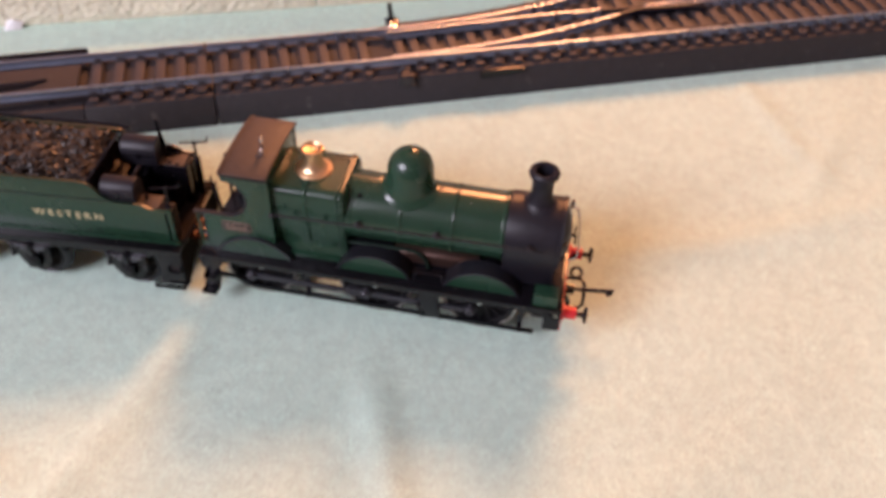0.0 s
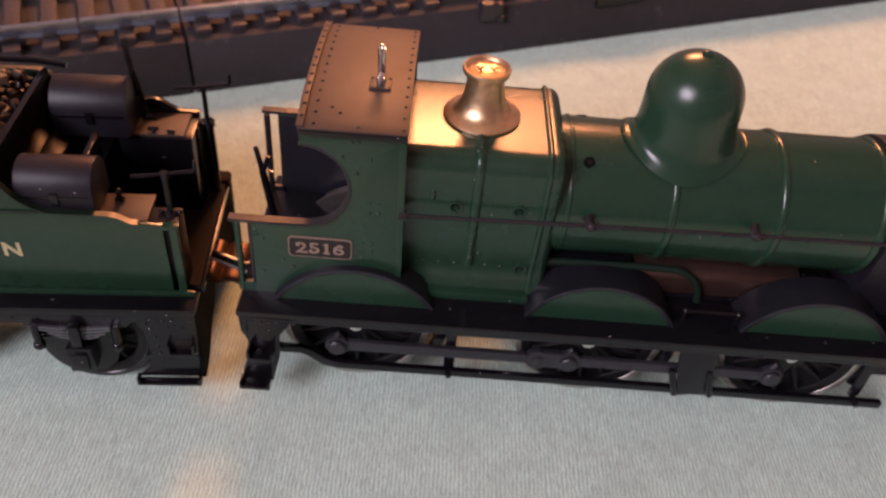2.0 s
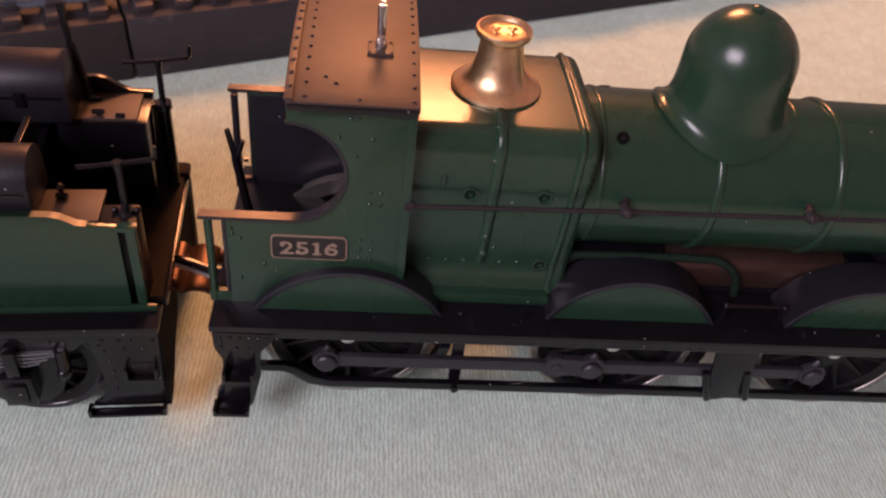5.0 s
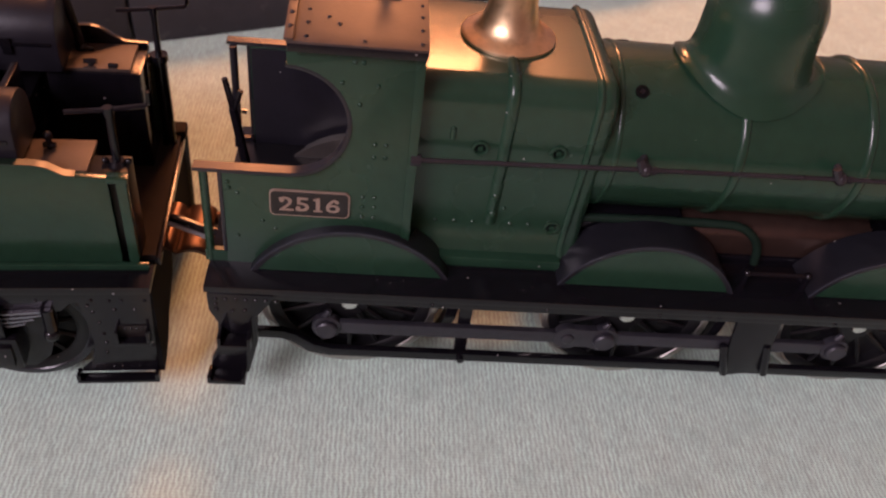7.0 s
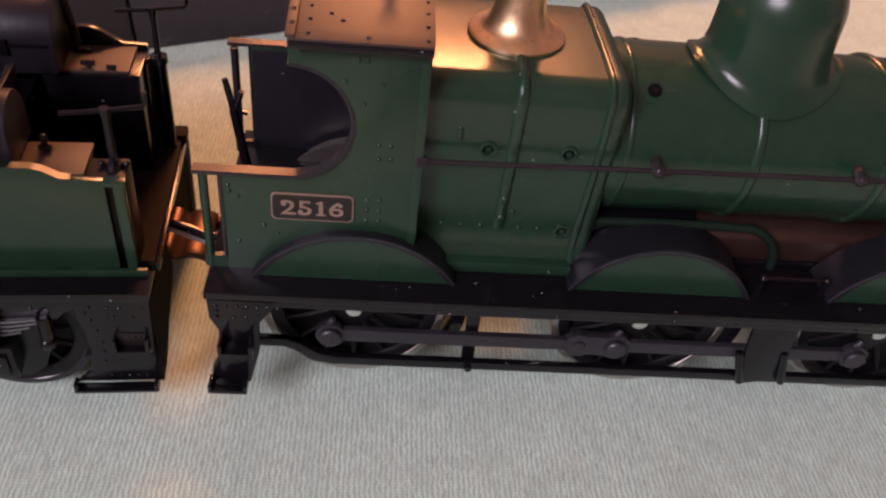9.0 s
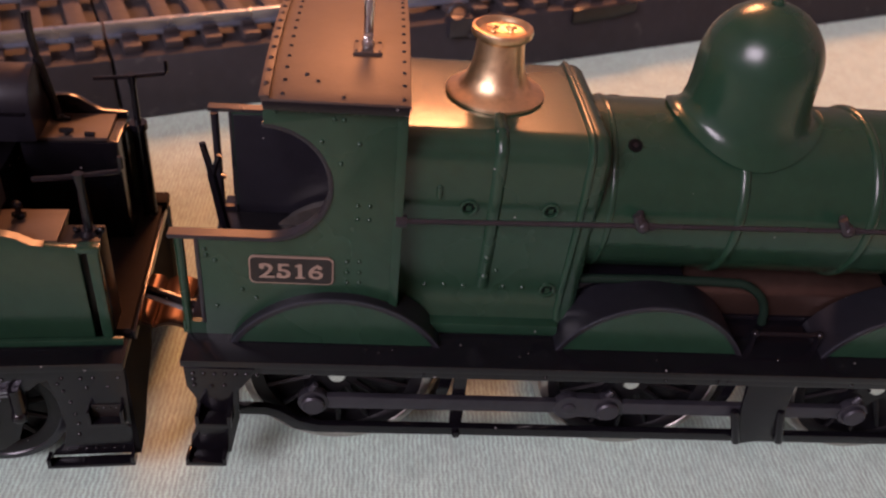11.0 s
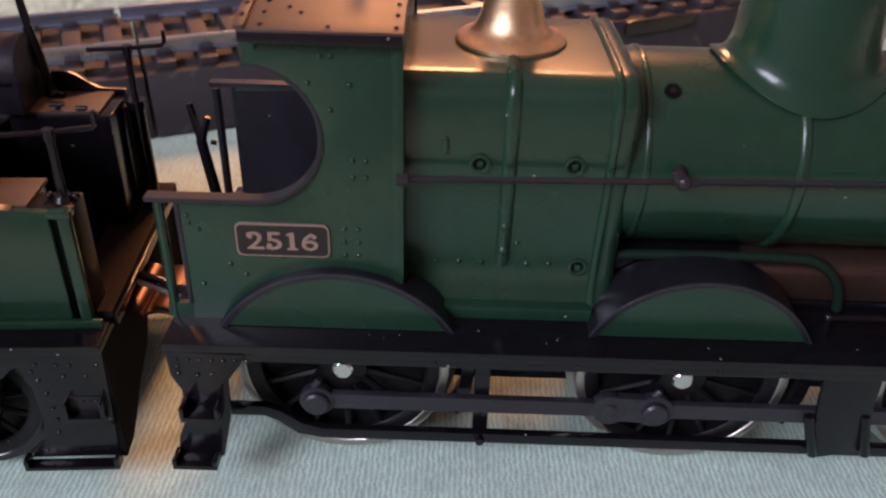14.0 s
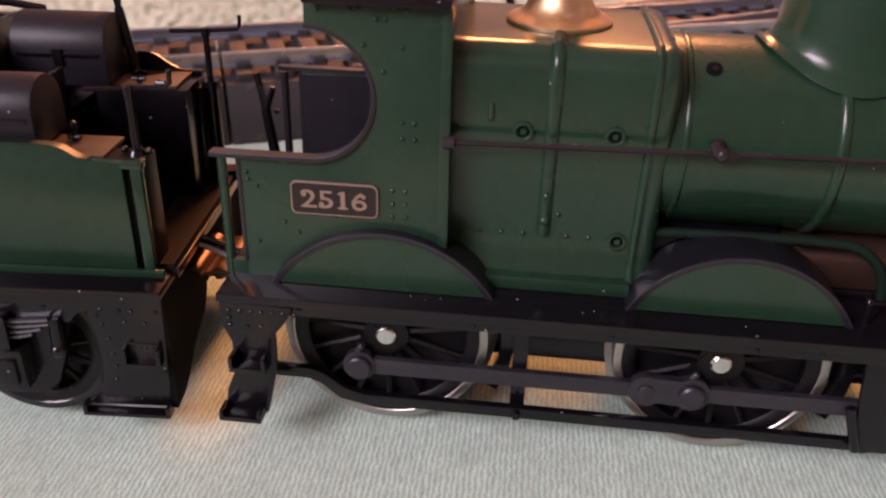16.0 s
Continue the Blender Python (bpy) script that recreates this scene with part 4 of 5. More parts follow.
for s in (-1, 1):
    for x, y, z in ((-20.7, 9.35, 33.4), (-12.75, 9.35, 33.4), (-11.3, 8.15, 22.7)):
        pg = Shape().lathe([(0.9, s * (y - 0.3)), (0.9, s * (y + 0.3)), (0.72, s * (y + 0.36)), (0.58, s * (y + 0.3)), (0.52, s * (y + 0.04)), (0.2, s * (y + 0.04))], (x, 0, z), "y", 16)
        pg.box(x - 0.25, x + 0.25, *sorted((s * (y - 0.1), s * (y + 0.3))), z - 0.25, z + 0.25)
        part("washout_plug", pg, "green", fbx)
        # black disc puts the shade of the plug's recess into colour
        part("recess_shade_disc", Shape().lathe([(0.56, s * (y - 0.1)), (0.56, s * (y + 0.07)), (0.28, s * (y + 0.07))], (x, 0, z), "y", 14), "flat_black", fbx)
    rv = [(-24.2 + 2.05 * i, s * 8.2, 22.9) for i in range(6)] + [(-23.6, s * 9.45, 35.6), (-23.6, s * 9.35, 34.4), (-17.0, s * 8.5, 25.2)]
    part("rivets", Shape().rivets(rv, 0.29, "y", s), "green", fbx)
    part("loop_fitting", Shape().rod((-23.6, s * 9.5, 35.6), (-23.6, s * 9.45, 34.4), 0.3, seg=8), "green", fbx)
    vp = Shape().rod((-18.2, s * 8.6, 24.2), (-18.2, s * 8.85, 26.6), 0.32, seg=8).ball((-18.2, s * 8.7, 24.6), 0.5, 8).ball((-18.2, s * 9.0, 27.2), 0.4, 8)
    part("drain_fitting", vp, "green", fbx)
part("base_ledge", Shape().box(-26.8, -9.7, -9.9, 9.9, FOOT, 19.0), "green", fbx, bevel=0.3)

# boiler, bands and smokebox
bo = Shape().lathe([(BOIL_R, -9.0), (BOIL_R, 34.0)], (0, 0, BOIL_Z), "x", 72)
boiler = part("boiler", bo, "green", loco, "green boiler barrel", smooth=60)
for x, w, g in ((-6.6, 0.35, 0.16), (6.5, 0.55, 0.36), (20.2, 0.55, 0.36), (33.1, 0.6, 0.36)):
    prof = [(BOIL_R - 0.1 + (g + 0.1) * math.sin(radians(t)), x - w * math.cos(radians(t))) for t in range(0, 181, 20)]
    part("boiler_band", Shape().lathe(prof, (0, 0, BOIL_Z), "x", 72, caps=False), "green", boiler, smooth=60)
for s in (-1, 1):
    c = Vector((-4.6, s * BOIL_R * math.cos(radians(54)), BOIL_Z + BOIL_R * math.sin(radians(54))))
    n = Vector((0, s * math.cos(radians(54)), math.sin(radians(54))))
    # the barrel is not cut: a black disc is painted for the hole's shade
    part("washout_shade_disc", Shape().rod(c - n * 0.3, c + n * 0.12, 0.72, seg=16), "flat_black", boiler, "black disc painted for the shade of a washout hole")
    part("hole_plug", Shape().rod(c, c + n * 0.16, 0.36, seg=4), "black", boiler)

sm = [(-6.6, FOOT), (-7.2, 22), (-9.3, 27)] + [(9.7 * math.cos(radians(t)), BOIL_Z + 9.7 * math.sin(radians(t))) for t in range(190, -11, -8)] + [(9.3, 27), (7.2, 22), (6.6, FOOT)]
smokebox = part("smokebox", Shape().prism(sm, "x", 33.8, 47.6), "smoke", loco, "matt black smokebox", bevel=0.25, smooth=50)
part("smokebox_front", Shape().lathe([(10.0, 47.6), (10.0, 48.3), (9.7, 48.5), (7.6, 48.5), (7.4, 48.7), (6.8, 49.3), (4.5, 50.1), (2, 50.5), (0.5, 50.6)], (0, 0, BOIL_Z), "x", 48), "smoke", smokebox, smooth=40)
dt = Shape().rod((50.4, 0, BOIL_Z), (51.6, 0, BOIL_Z), 0.5).rod((51.3, 0, BOIL_Z), (51.3, 1.6, BOIL_Z + 2), 0.25, seg=8).rod((51.6, 0, BOIL_Z), (51.6, -1.8, BOIL_Z - 1.6), 0.25, seg=8)
dt.box(48.3, 49.6, -7.8, -6.4, BOIL_Z - 3, BOIL_Z - 2).box(48.3, 49.6, -7.8, -6.4, BOIL_Z + 2, BOIL_Z + 3).rod((49.4, 0, 40.8), (49.4, 0, 43.0), 0.5, seg=8)
part("door_fittings", dt, "rod", smokebox, bevel=0.08)
part("front_rail", Shape().tube([(49.2, 0, 41.0), (51.0, -0.2, 40.7), (51.8, -1.2, 38.0), (52.4, -2.9, 33.4), (52.7, -4.6, 29.2), (51.9, -5.3, 28.0), (50.0, -5.6, 27.6)], 0.24, 8), "axle", smokebox, "thin bright wire rail")
part("rivets", Shape().rivets([(x, 9.7 * -math.cos(radians(t)), BOIL_Z + 9.7 * math.sin(radians(t))) for x in (34.6, 46.8) for t in range(-8, 60, 10)], 0.2), "smoke", smokebox)


def drape(y, r):
    return BOIL_Z + math.sqrt(max(0.0, r * r - y * y))


def turned(profile, x, r_on, seg=40, squash=0.0):
    """A turned casting whose lowest rings follow the barrel: rows of radius, height, share of drape; squash flattens
    them to fit the camera's view.
    """
    rings = []
    for r, z, b in profile:
        ring = []
        for i in range(seg):
            t = 2 * math.pi * i / seg
            px, py = r * (1 + 0.03 * b) * math.cos(t), r * (1 - squash * b) * math.sin(t)
            ring.append((x + px, py, z * (1 - b) + drape(py, r_on) * b))
        rings.append(ring)
    return Shape().loft(rings)


dome = turned([(7.75, 0, 1), (7.7, 40.1, 0.96), (6.9, 40.4, 0.84), (6.4, 41.4, 0.55), (6.15, 42.6, 0.25), (6.05, 44, 0.05), (6.0, 45.6, 0)] + [(6.0 * math.cos(radians(t)), 45.8 + 6.0 * math.sin(radians(t)), 0) for t in range(6, 90, 7)] + [(0.3, 51.8, 0)], 7.6, BOIL_R + 0.35, squash=0.07)
dm = part("steam_dome", dome, "dome", loco, "tall polished green steam dome", smooth=70)
part("dome_finial", Shape().lathe([(0.7, 51.5), (0.65, 52.0), (0.4, 52.2), (0.1, 52.25)], (7.6, 0, 0), "z", 14), "green", dm)
chim = turned([(4.6, 0, 1), (4.5, 41.4, 0.95), (3.7, 41.9, 0.8), (3.15, 42.6, 0.45), (2.8, 44.2, 0.1), (2.65, 45.2, 0), (2.75, 49.2, 0), (3.0, 49.6, 0), (3.7, 49.8, 0), (3.9, 50.4, 0), (3.7, 51.1, 0), (3.2, 51.5, 0), (2.9, 51.6, 0), (2.3, 51.2, 0), (2.0, 46.6, 0), (0.2, 46.5, 0)], 41.3, 9.8)
part("chimney", chim, "smoke", loco, "black tapered chimney with a rolled rim", smooth=50)
sv = Shape().lathe([(4.8, 40.6), (4.8, 40.98), (4.9, 41.0), (4.9, 41.25), (4.6, 41.5), (3.9, 41.75), (3.25, 42.3), (2.8, 43.2), (2.5, 44.4), (2.35, 45.8), (2.3, 46.6), (2.45, 46.75), (2.5, 46.95), (2.9, 47.1), (3.0, 47.5), (2.9, 47.8), (2.65, 47.9), (2.45, 47.75), (2.3, 47.5), (2.2, 47.4), (0.2, 47.35)], (-18.2, 0, 0), "z", 40)
valve = part("safety_valve", sv, "brass", loco, "polished brass safety valve bonnet", smooth=45)
sp = Shape()
for x in (-19.1, -17.4):
    sp.rod((x, 0, 47.3), (x, 0, 48.0), 0.3, seg=8).rod((x - 0.55, 0, 47.75), (x + 0.55, 0, 47.75), 0.17, seg=6).rod((x, -0.55, 47.75), (x, 0.55, 47.75), 0.17, seg=6)
part("valve_spindle", sp, "brass", valve)

# handrails with knobs
for s in (-1, 1):
    hy, hz = s * 10.5, 33.2
    hr = Shape().tube([(-27.2, s * 10.9, hz - 0.7), (-3.8, hy, hz - 0.4), (16.8, hy, hz), (44, hy, hz + 0.3)], 0.25, 8)
    rail_ob = part("handrail", hr, "rail_wire", loco, "thin dark handrail wire")
    for x in (-3.8, 16.8, 40.5):
        c = Vector((x, hy, hz - 0.45 + 0.022 * (x + 4)))
        kb = Shape().ball(c, 0.72, 10)
        kb.rod(c, c + Vector((0, -s * 1.6, 0.6)), 0.5, 0.36, 8).rod(c + Vector((-0.2, 0, 0.1)), c + Vector((-0.8, -s * 0.2, 1.15)), 0.58, 0.46, 8).rod(c, c + Vector((1.2, 0, 0)), 0.48, 0.38, 8)
        part("rail_knob", kb, "rail_wire", rail_ob)
    part("rail_socket", Shape().rod((-27.6, s * 10.9, hz - 0.7), (-26.6, s * 10.9, hz - 0.69), 0.62, seg=10), "rail_wire", rail_ob)
    # pipe along the foot of the barrel that turns down to the running plate
    py = s * 7.0
    pp = [(-8.0, py, 23.4), (0.0, py, 23.6), (6.5, py, 23.6)] + [(8.8 + 5.2 * math.sin(radians(t)), py, 18.4 + 5.2 * math.cos(radians(t))) for t in range(12, 91, 13)] + [(14.1, py, FOOT + 0.4)]
    # the shade under the barrel is put into the pipe's dark green
    part("sand_pipe", Shape().tube(pp, 0.5, 12), "pipe", loco, "green pipe with the barrel's shade put into its colour", smooth=60)
    gr = Shape().rod((11.4, s * 10.9, 19.8), (18.6, s * 10.9, 19.8), 0.28, seg=8)
    for x in (11.4, 18.6):
        gr.ball((x, s * 10.9, 19.8), 0.5, 8).rod((x, s * 10.9, FOOT), (x, s * 10.9, 19.8), 0.35, seg=8)
    part("cross_shaft", gr, "black", loco)
    part("sand_box", Shape().box(43.2, 49.6, *sorted((s * 9.8, s * 14.2)), FOOT, 21.6), "green", loco, "green front box", bevel=0.25)
# black boxes added to darken gaps under the barrel and between the wheels
gap_fill = Shape().box(27.6, 33.4, -6.2, 6.2, FOOT, 20.9)
gap_fill.box(-9.0, 4.0, -6.3, 6.3, FOOT, 23.6)
gap_fill.box(4.0, 27.6, -6.4, 6.4, FOOT, 18.39).box(11.4, 20.5, -6.5, 6.5, 8.6, FOOT - 1)
part("weight_block", Shape().prism([(-6.2, 18.4), (6.2, 18.4), (6.3, 21.6), (5.6, 22.4), (4.0, 22.9), (-4.0, 22.9), (-5.6, 22.4), (-6.3, 21.6)], "x", 4.2, 27.6), "weight", loco, "dull brown metal weight", bevel=0.3)
part("gap_fill_boxes", gap_fill, "black", loco, bevel=0.3)

# buffer beam, buffers, hook
bb = part("buffer_beam", Shape().box(50.2, 51.0, -15.0, 15.0, 10.2, FOOT + 0.1), "black", loco, "black beam with a bright red face", bevel=0.12)
part("beam_face", Shape().box(51.0, 51.2, -14.7, 14.7, 10.4, FOOT - 0.1), "red", bb, "bright red face")
for s in (-1, 1):
    bf = part("buffer", Shape().lathe([(2.3, 51.2), (2.3, 51.7), (1.7, 52.0), (1.55, 54.8), (1.3, 55.0)], (0, s * 11.5, 14.2), "x", 24), "red", bb, "red buffer stock")
    part("buffer_head", Shape().lathe([(0.7, 54.9), (0.75, 56.6), (2.2, 57.0), (2.4, 57.3), (2.1, 57.7), (0.5, 57.9)], (0, s * 11.5, 14.2), "x", 24), "black", bf, "black round buffer head")
    gs = Shape().prism([(46.5, 10), (50.2, 10), (50.2, 14), (46.5, FOOT - 1)], "y", *sorted((s * 14.2, s * 14.9)))
    part("end_bracket", gs, "black", bb)
cp = Shape().tube([(49, -0.6, 12.3), (56, -0.6, 12.4), (61, -0.6, 13.0), (64.4, -0.6, 13.6), (63.8, -0.6, 12.4), (62.6, -0.6, 12.0)], 0.6, 8)
cp.tube([(51, -5.5, 10), (55.5, -5.6, 10.2), (56.6, -4, 10.4), (56.8, 0, 10.4), (56.6, 4, 10.4), (55.5, 5.6, 10.2), (51, 5.5, 10)], 0.55, 8)
cp.box(48, 54, -1.6, 1.6, 11.0, 11.8)
part("coupling", cp, "black", bb, "black hooked coupling")
lh = Shape().tube([(51.3, 0, 15.4), (53.2, 0, 16.2)] + [(53.6 + 1.5 * math.sin(radians(t)), 0, 18 - 2.0 * math.cos(radians(t))) for t in range(0, 360, 40)] + [(53.2, 0, 16.3)], 0.45, 8)
lh.rod((51.2, 6.5, 16), (53.0, 6.5, 18.6), 0.5, seg=8).rod((51.2, -4.2, 14), (52.6, -4.2, 10), 0.8, seg=8)
part("hose", lh, "black", bb, "black looped hose")


# ---- tender ----
tender = thing("tender", "green lettered model tender with coal and black toolboxes", "model tender", (-54.2, 0.0, 0), 4.3)
T_FOOT, T_Y, T_LEN = 17.4, 12.2, -82.0
part("running_plate", Shape().box(T_LEN, -0.5, -15.4, 15.4, T_FOOT - 1.0, T_FOOT), "black", tender, bevel=0.15)
T_AXLES = (-15.3, -43.2, -71.0)
for s in (-1, 1):
    # outside frame with openings over the wheels
    low = []
    for ax in reversed(T_AXLES):
        low += [(ax - 8.4, 14.2), (ax - 7.6, 13.2), (ax + 5.2, 13.2), (ax + 6.2, 14.2)]
    out = [(T_LEN + 2, T_FOOT - 1), (T_LEN + 2, 12.0)] + low + [(-8.2, 14.6), (-7.7, 12.0), (-7.5, 8.0), (-8.2, 4.8), (-9.6, 3.4)] + ([(-1.2, 3.4), (-1.0, 9), (-0.7, T_FOOT - 1)] if s < 0 else [(-0.1, 3.4), (-0.05, 9), (0.0, T_FOOT - 1)])
    fr = part("frame_plate", Shape().prism(out, "y", *sorted((s * 13.9, s * 14.6))), "black", tender, "black riveted frame plate", bevel=0.08)
    rv = [(x, s * 14.6, z) for x, z in ((-6.8, 14.8), (-5.0, 14.7), (-3.8, 14.7), (-1.4, 14.7), (-4.6, 13.4), (-2.6, 13.4), (-7.3, 14.0), (-6.9, 13.0), (-6.5, 11.4), (-6.3, 9.6), (-6.2, 8.2), (-1.2, 7.6), (-6.4, 6.6))]
    rv += [(ax + d, s * 14.6, 14.8) for ax in T_AXLES for d in (-9, -6, 3)]
    part("rivets", Shape().rivets(rv, 0.24, "y", s), "black", fr)
    t0, t1 = sorted((s * 14.6, s * 15.9))
    tr = Shape().box(-9.9, -1.0, t0, t1, 2.8, 3.2)
    tr.box(-9.9, -9.45, t0, t1, 3.2, 4.1).box(-1.45, -1.0, t0, t1, 3.2, 4.1)
    part("step_tread", tr, "black", fr, bevel=0.1)
    part("rivets", Shape().rivets([(-7.9 + 0.95 * i, s * 14.6, 4.3) for i in range(7)], 0.2, "y", s), "black", fr)
    u0, u1 = sorted((s * 14.6, s * 15.8))
    slot = Shape().box(-4.9, -1.3, u0, u1, 8.9, 9.3).box(-4.9, -4.55, u0, u1, 9.3, 11.0).box(-1.65, -1.3, u0, u1, 9.3, 11.0)
    part("rivets", Shape().rivets([(-3.9 + 0.6 * i, s * 14.75, 10.6) for i in range(4)], 0.17, "y", s), "black", fr)
    part("upper_step", slot, "black", fr, bevel=0.08)
    part("slot_back", Shape().box(-4.55, -1.65, *sorted((s * 14.6, s * 14.75)), 9.3, 11.0), "plate", fr)
    part("front_return", Shape().prism([(s * 14.5, T_FOOT - 1), (s * 14.5, 3.2), (s * 12.1, 3.4), (s * 10.2, 4.4), (s * 8.0, 6.2), (s * 3.2, 8.2), (s * 1.8, 10.2), (s * 0.05, T_FOOT - 1)], "x", -1.2, -0.6), "flat_black", fr)
    for ax in T_AXLES:
        for k in range(4):
            w = 5.6 - 0.95 * k
            bow = [(ax - 1.2 + w * q, 13.9 - 0.62 * k - 0.5 * (1 - q * q)) for q in [-1 + 0.25 * i for i in range(9)]]
            part("spring_leaf", Shape().prism(bow + [(x, z - 0.28) for x, z in reversed(bow)], "y", *sorted((s * 14.65, s * 15.15))), "spring", fr, "leaf spring with its highlights put into grey metal")
        ab = Shape().box(ax - 2.9, ax + 0.5, *sorted((s * 14.1, s * 16.1)), 5.8, 10.4)
        ab.box(ax - 2.3, ax - 0.1, *sorted((s * 16.1, s * 16.6)), 6.6, 9.6)
        part("axlebox", ab, "black", fr, bevel=0.35)
        part("spring_buckle", Shape().box(ax - 1.9, ax - 0.5, *sorted((s * 14.6, s * 15.9)), 10.4, 14.3), "black", fr, bevel=0.15)
        for d in (-6.4, 3.9):
            hgr = Shape().rod((ax + d, s * 14.9, 13.8), (ax + d, s * 15.1, 9.8), 0.6, seg=10).ball((ax + d, s * 15.1, 10.2), 0.85, 10)
            part("spring_hanger", hgr, "black", fr)
        gd = [(ax + a, b) for a, b in ((-7.3, 13.4), (4.6, 13.4), (4.2, 10), (2.6, 5.4), (0.8, 3.9), (-3.4, 3.9), (-5.2, 5.4), (-6.9, 10))]
        part("horn_guide", Shape().prism(gd, "y", *sorted((s * 12.9, s * 14))), "black", fr, bevel=0.1)
for ax in T_AXLES:
    for s in (-1, 1):
        wheel(ax, s, r=7.6, hub=1.7, spokes=12, parent=tender, crank=False, z=8.35, tyre_mat="dark_tyre", y_in=10.0, y_out=12.6)
    part("axle", Shape().rod((ax, -13, 8.35), (ax, 13, 8.35), 1.2), "rod", tender)
# block added behind the tender wheels so no light shows through the spokes
part("backing_block", Shape().box(-79, -4, -6.6, 6.6, 5.0, T_FOOT - 1.1), "black", tender, bevel=0.4)
part("drag_beam", Shape().box(-1.8, -1.25, -8.5, 8.5, 9.5, T_FOOT - 1), "flat_black", tender, bevel=0.2)

# tank sides
top = [(-1.75, 28.9), (-6.4, 29.25), (-7.4, 29.4), (-8.7, 30.2), (-9.8, 30.5), (-17.0, 30.7), (-18.6, 31.5), (-20.2, 32.7), (-21.4, 34.4), (-22.4, 35.9), (-23.8, 36.5), (T_LEN + 4, 36.5)]
side = [(T_LEN + 4, T_FOOT)] + [(-3.5, T_FOOT), (-3.5, 29.0)] + top[1:]
for s in (-1, 1):
    sd = part("tank_side", Shape().prism(side, "y", *sorted((s * T_Y, s * (T_Y - 0.8)))), "green", tender, "plain green tank side", bevel=0.06)
    lip = []
    for k, (x, z) in enumerate(top[1:]):
        lip.append([(x, s * (T_Y - 0.83), z - 0.06), (x, s * (T_Y + 0.13), z - 0.06), (x, s * (T_Y + 0.13), z + 0.1), (x, s * (T_Y - 0.83), z + 0.1)])
    part("top_bead", Shape().loft(lip), "bead", sd)
    part("waist_bead", Shape().box(T_LEN + 4, -18.0, *sorted((s * T_Y, s * (T_Y + 0.25))), 30.7, 31.2), "bead", sd, bevel=0.08)
    part("foot_bead", Shape().box(T_LEN + 4, -0.8, *sorted((s * T_Y, s * (T_Y + 0.6))), T_FOOT, T_FOOT + 0.8), "green", sd, bevel=0.15)
    part("front_pillar", Shape().box(-2.75, -1.75, *sorted((s * (T_Y - 0.75), s * (T_Y + 0.1))), T_FOOT, 28.9), "green", sd, bevel=0.12)
    part("pillar_cap", Shape().box(-3.6, -1.6, *sorted((s * (T_Y - 1.0), s * (T_Y + 0.15))), 28.5, 29.1), "green", sd, bevel=0.1)
    rest = (-31.2, 24.7)
    m = pose(rest[0] * MM, s * (T_Y + 0.01) * MM, rest[1] * MM, 90, 0, 0 if s < 0 else 180)
    words("lettering", "W E S T E R N", "gold", sd, m, 2.3, 19.6, 0.04, "gilt shaded lettering")
    words("lettering", "G R E A T", "gold", sd, pose(-62 * MM, s * (T_Y + 0.01) * MM, rest[1] * MM, 90, 0, 0 if s < 0 else 180), 2.3, 14.0, 0.04, "gilt shaded lettering")
part("tank_back", Shape().box(T_LEN + 3.2, T_LEN + 4, -T_Y, T_Y, T_FOOT, 36.5), "green", tender)
part("tank_top", Shape().box(T_LEN + 4, -13.5, -11.3, 11.3, T_FOOT, 29.5), "black", tender)
part("coal_plate", Shape().box(-23.2, -22.4, -11.3, 11.3, 29.5, 37.0), "black", tender, bevel=0.1)
part("tank_rail", Shape().tube([(T_LEN + 5, 11.9, 37.6), (-40, 11.9, 37.8), (-24, 11.9, 37.8), (-20, 11.9, 37.2)], 0.45, 8), "black", tender)

# front: side lockers, rounded toolboxes, columns
near = part("locker", Shape().box(-12.5, -5.6, -11.3, -6.3, T_FOOT, 28.9), "black", tender, "black locker with a flat lid", bevel=0.15)
# the lid is black; its brown is warm light put into the colour
part("locker_lid", Shape().box(-12.5, -5.4, -11.35, -6.1, 28.9, 29.3), "roof", near, "black lid with warm light put into its brown tone", bevel=0.1)
part("column_seat", Shape().box(-5.59, -1.7, -11.3, -8.2, T_FOOT, 28.95), "wheel", near, bevel=0.2)
part("locker_knob", Shape().rod((-9.5, -7.7, 29.3), (-9.5, -7.7, 30.6), 0.3, seg=8).ball((-9.5, -7.7, 30.8), 0.5, 8).rod((-10.1, -7.7, 29.7), (-8.9, -7.7, 29.7), 0.3, seg=8), "black", near)
farl = part("locker", Shape().box(-12.5, -2.6, 4.6, 11.3, T_FOOT, 30.6), "black", tender, "black locker with a flat lid", bevel=0.2)
# warm light on this lid is put into its brown colour
part("locker_lid", Shape().box(-12.5, -3.7, 4.9, 10.55, 30.6, 31.0), "roof", farl, "black lid coloured brown for the warm light on it", bevel=0.1)
hump = [(-12.5, 30.6), (-12.5, 33.1), (-8.6, 33.1), (-7.6, 32.8), (-6.4, 31.9), (-5.2, 31.25), (-2.6, 31.1), (-2.6, 30.6)]
part("side_board", Shape().prism(hump, "y", 10.6, 11.5), "black", farl, bevel=0.15)
part("locker_knob", Shape().rod((-7.9, 5.6, 31.0), (-7.9, 5.6, 31.7), 0.3, seg=8).rod((-8.6, 5.6, 31.5), (-7.2, 5.6, 31.5), 0.3, seg=8).rod((-6.0, 5.4, 31.2), (-5.0, 5.3, 31.2), 0.28, seg=8), "black", farl)
fork = Shape().tube([(-9.5, 9.2, 31.0), (-9.7, 9.2, 33.0), (-10.1, 9.2, 35.6), (-10.5, 9.2, 38.2)], 0.5, 8).tube([(-10.5, 9.2, 38.0), (-10.75, 9.2, 40.2), (-10.8, 9.2, 43.0)], 0.32, 8)
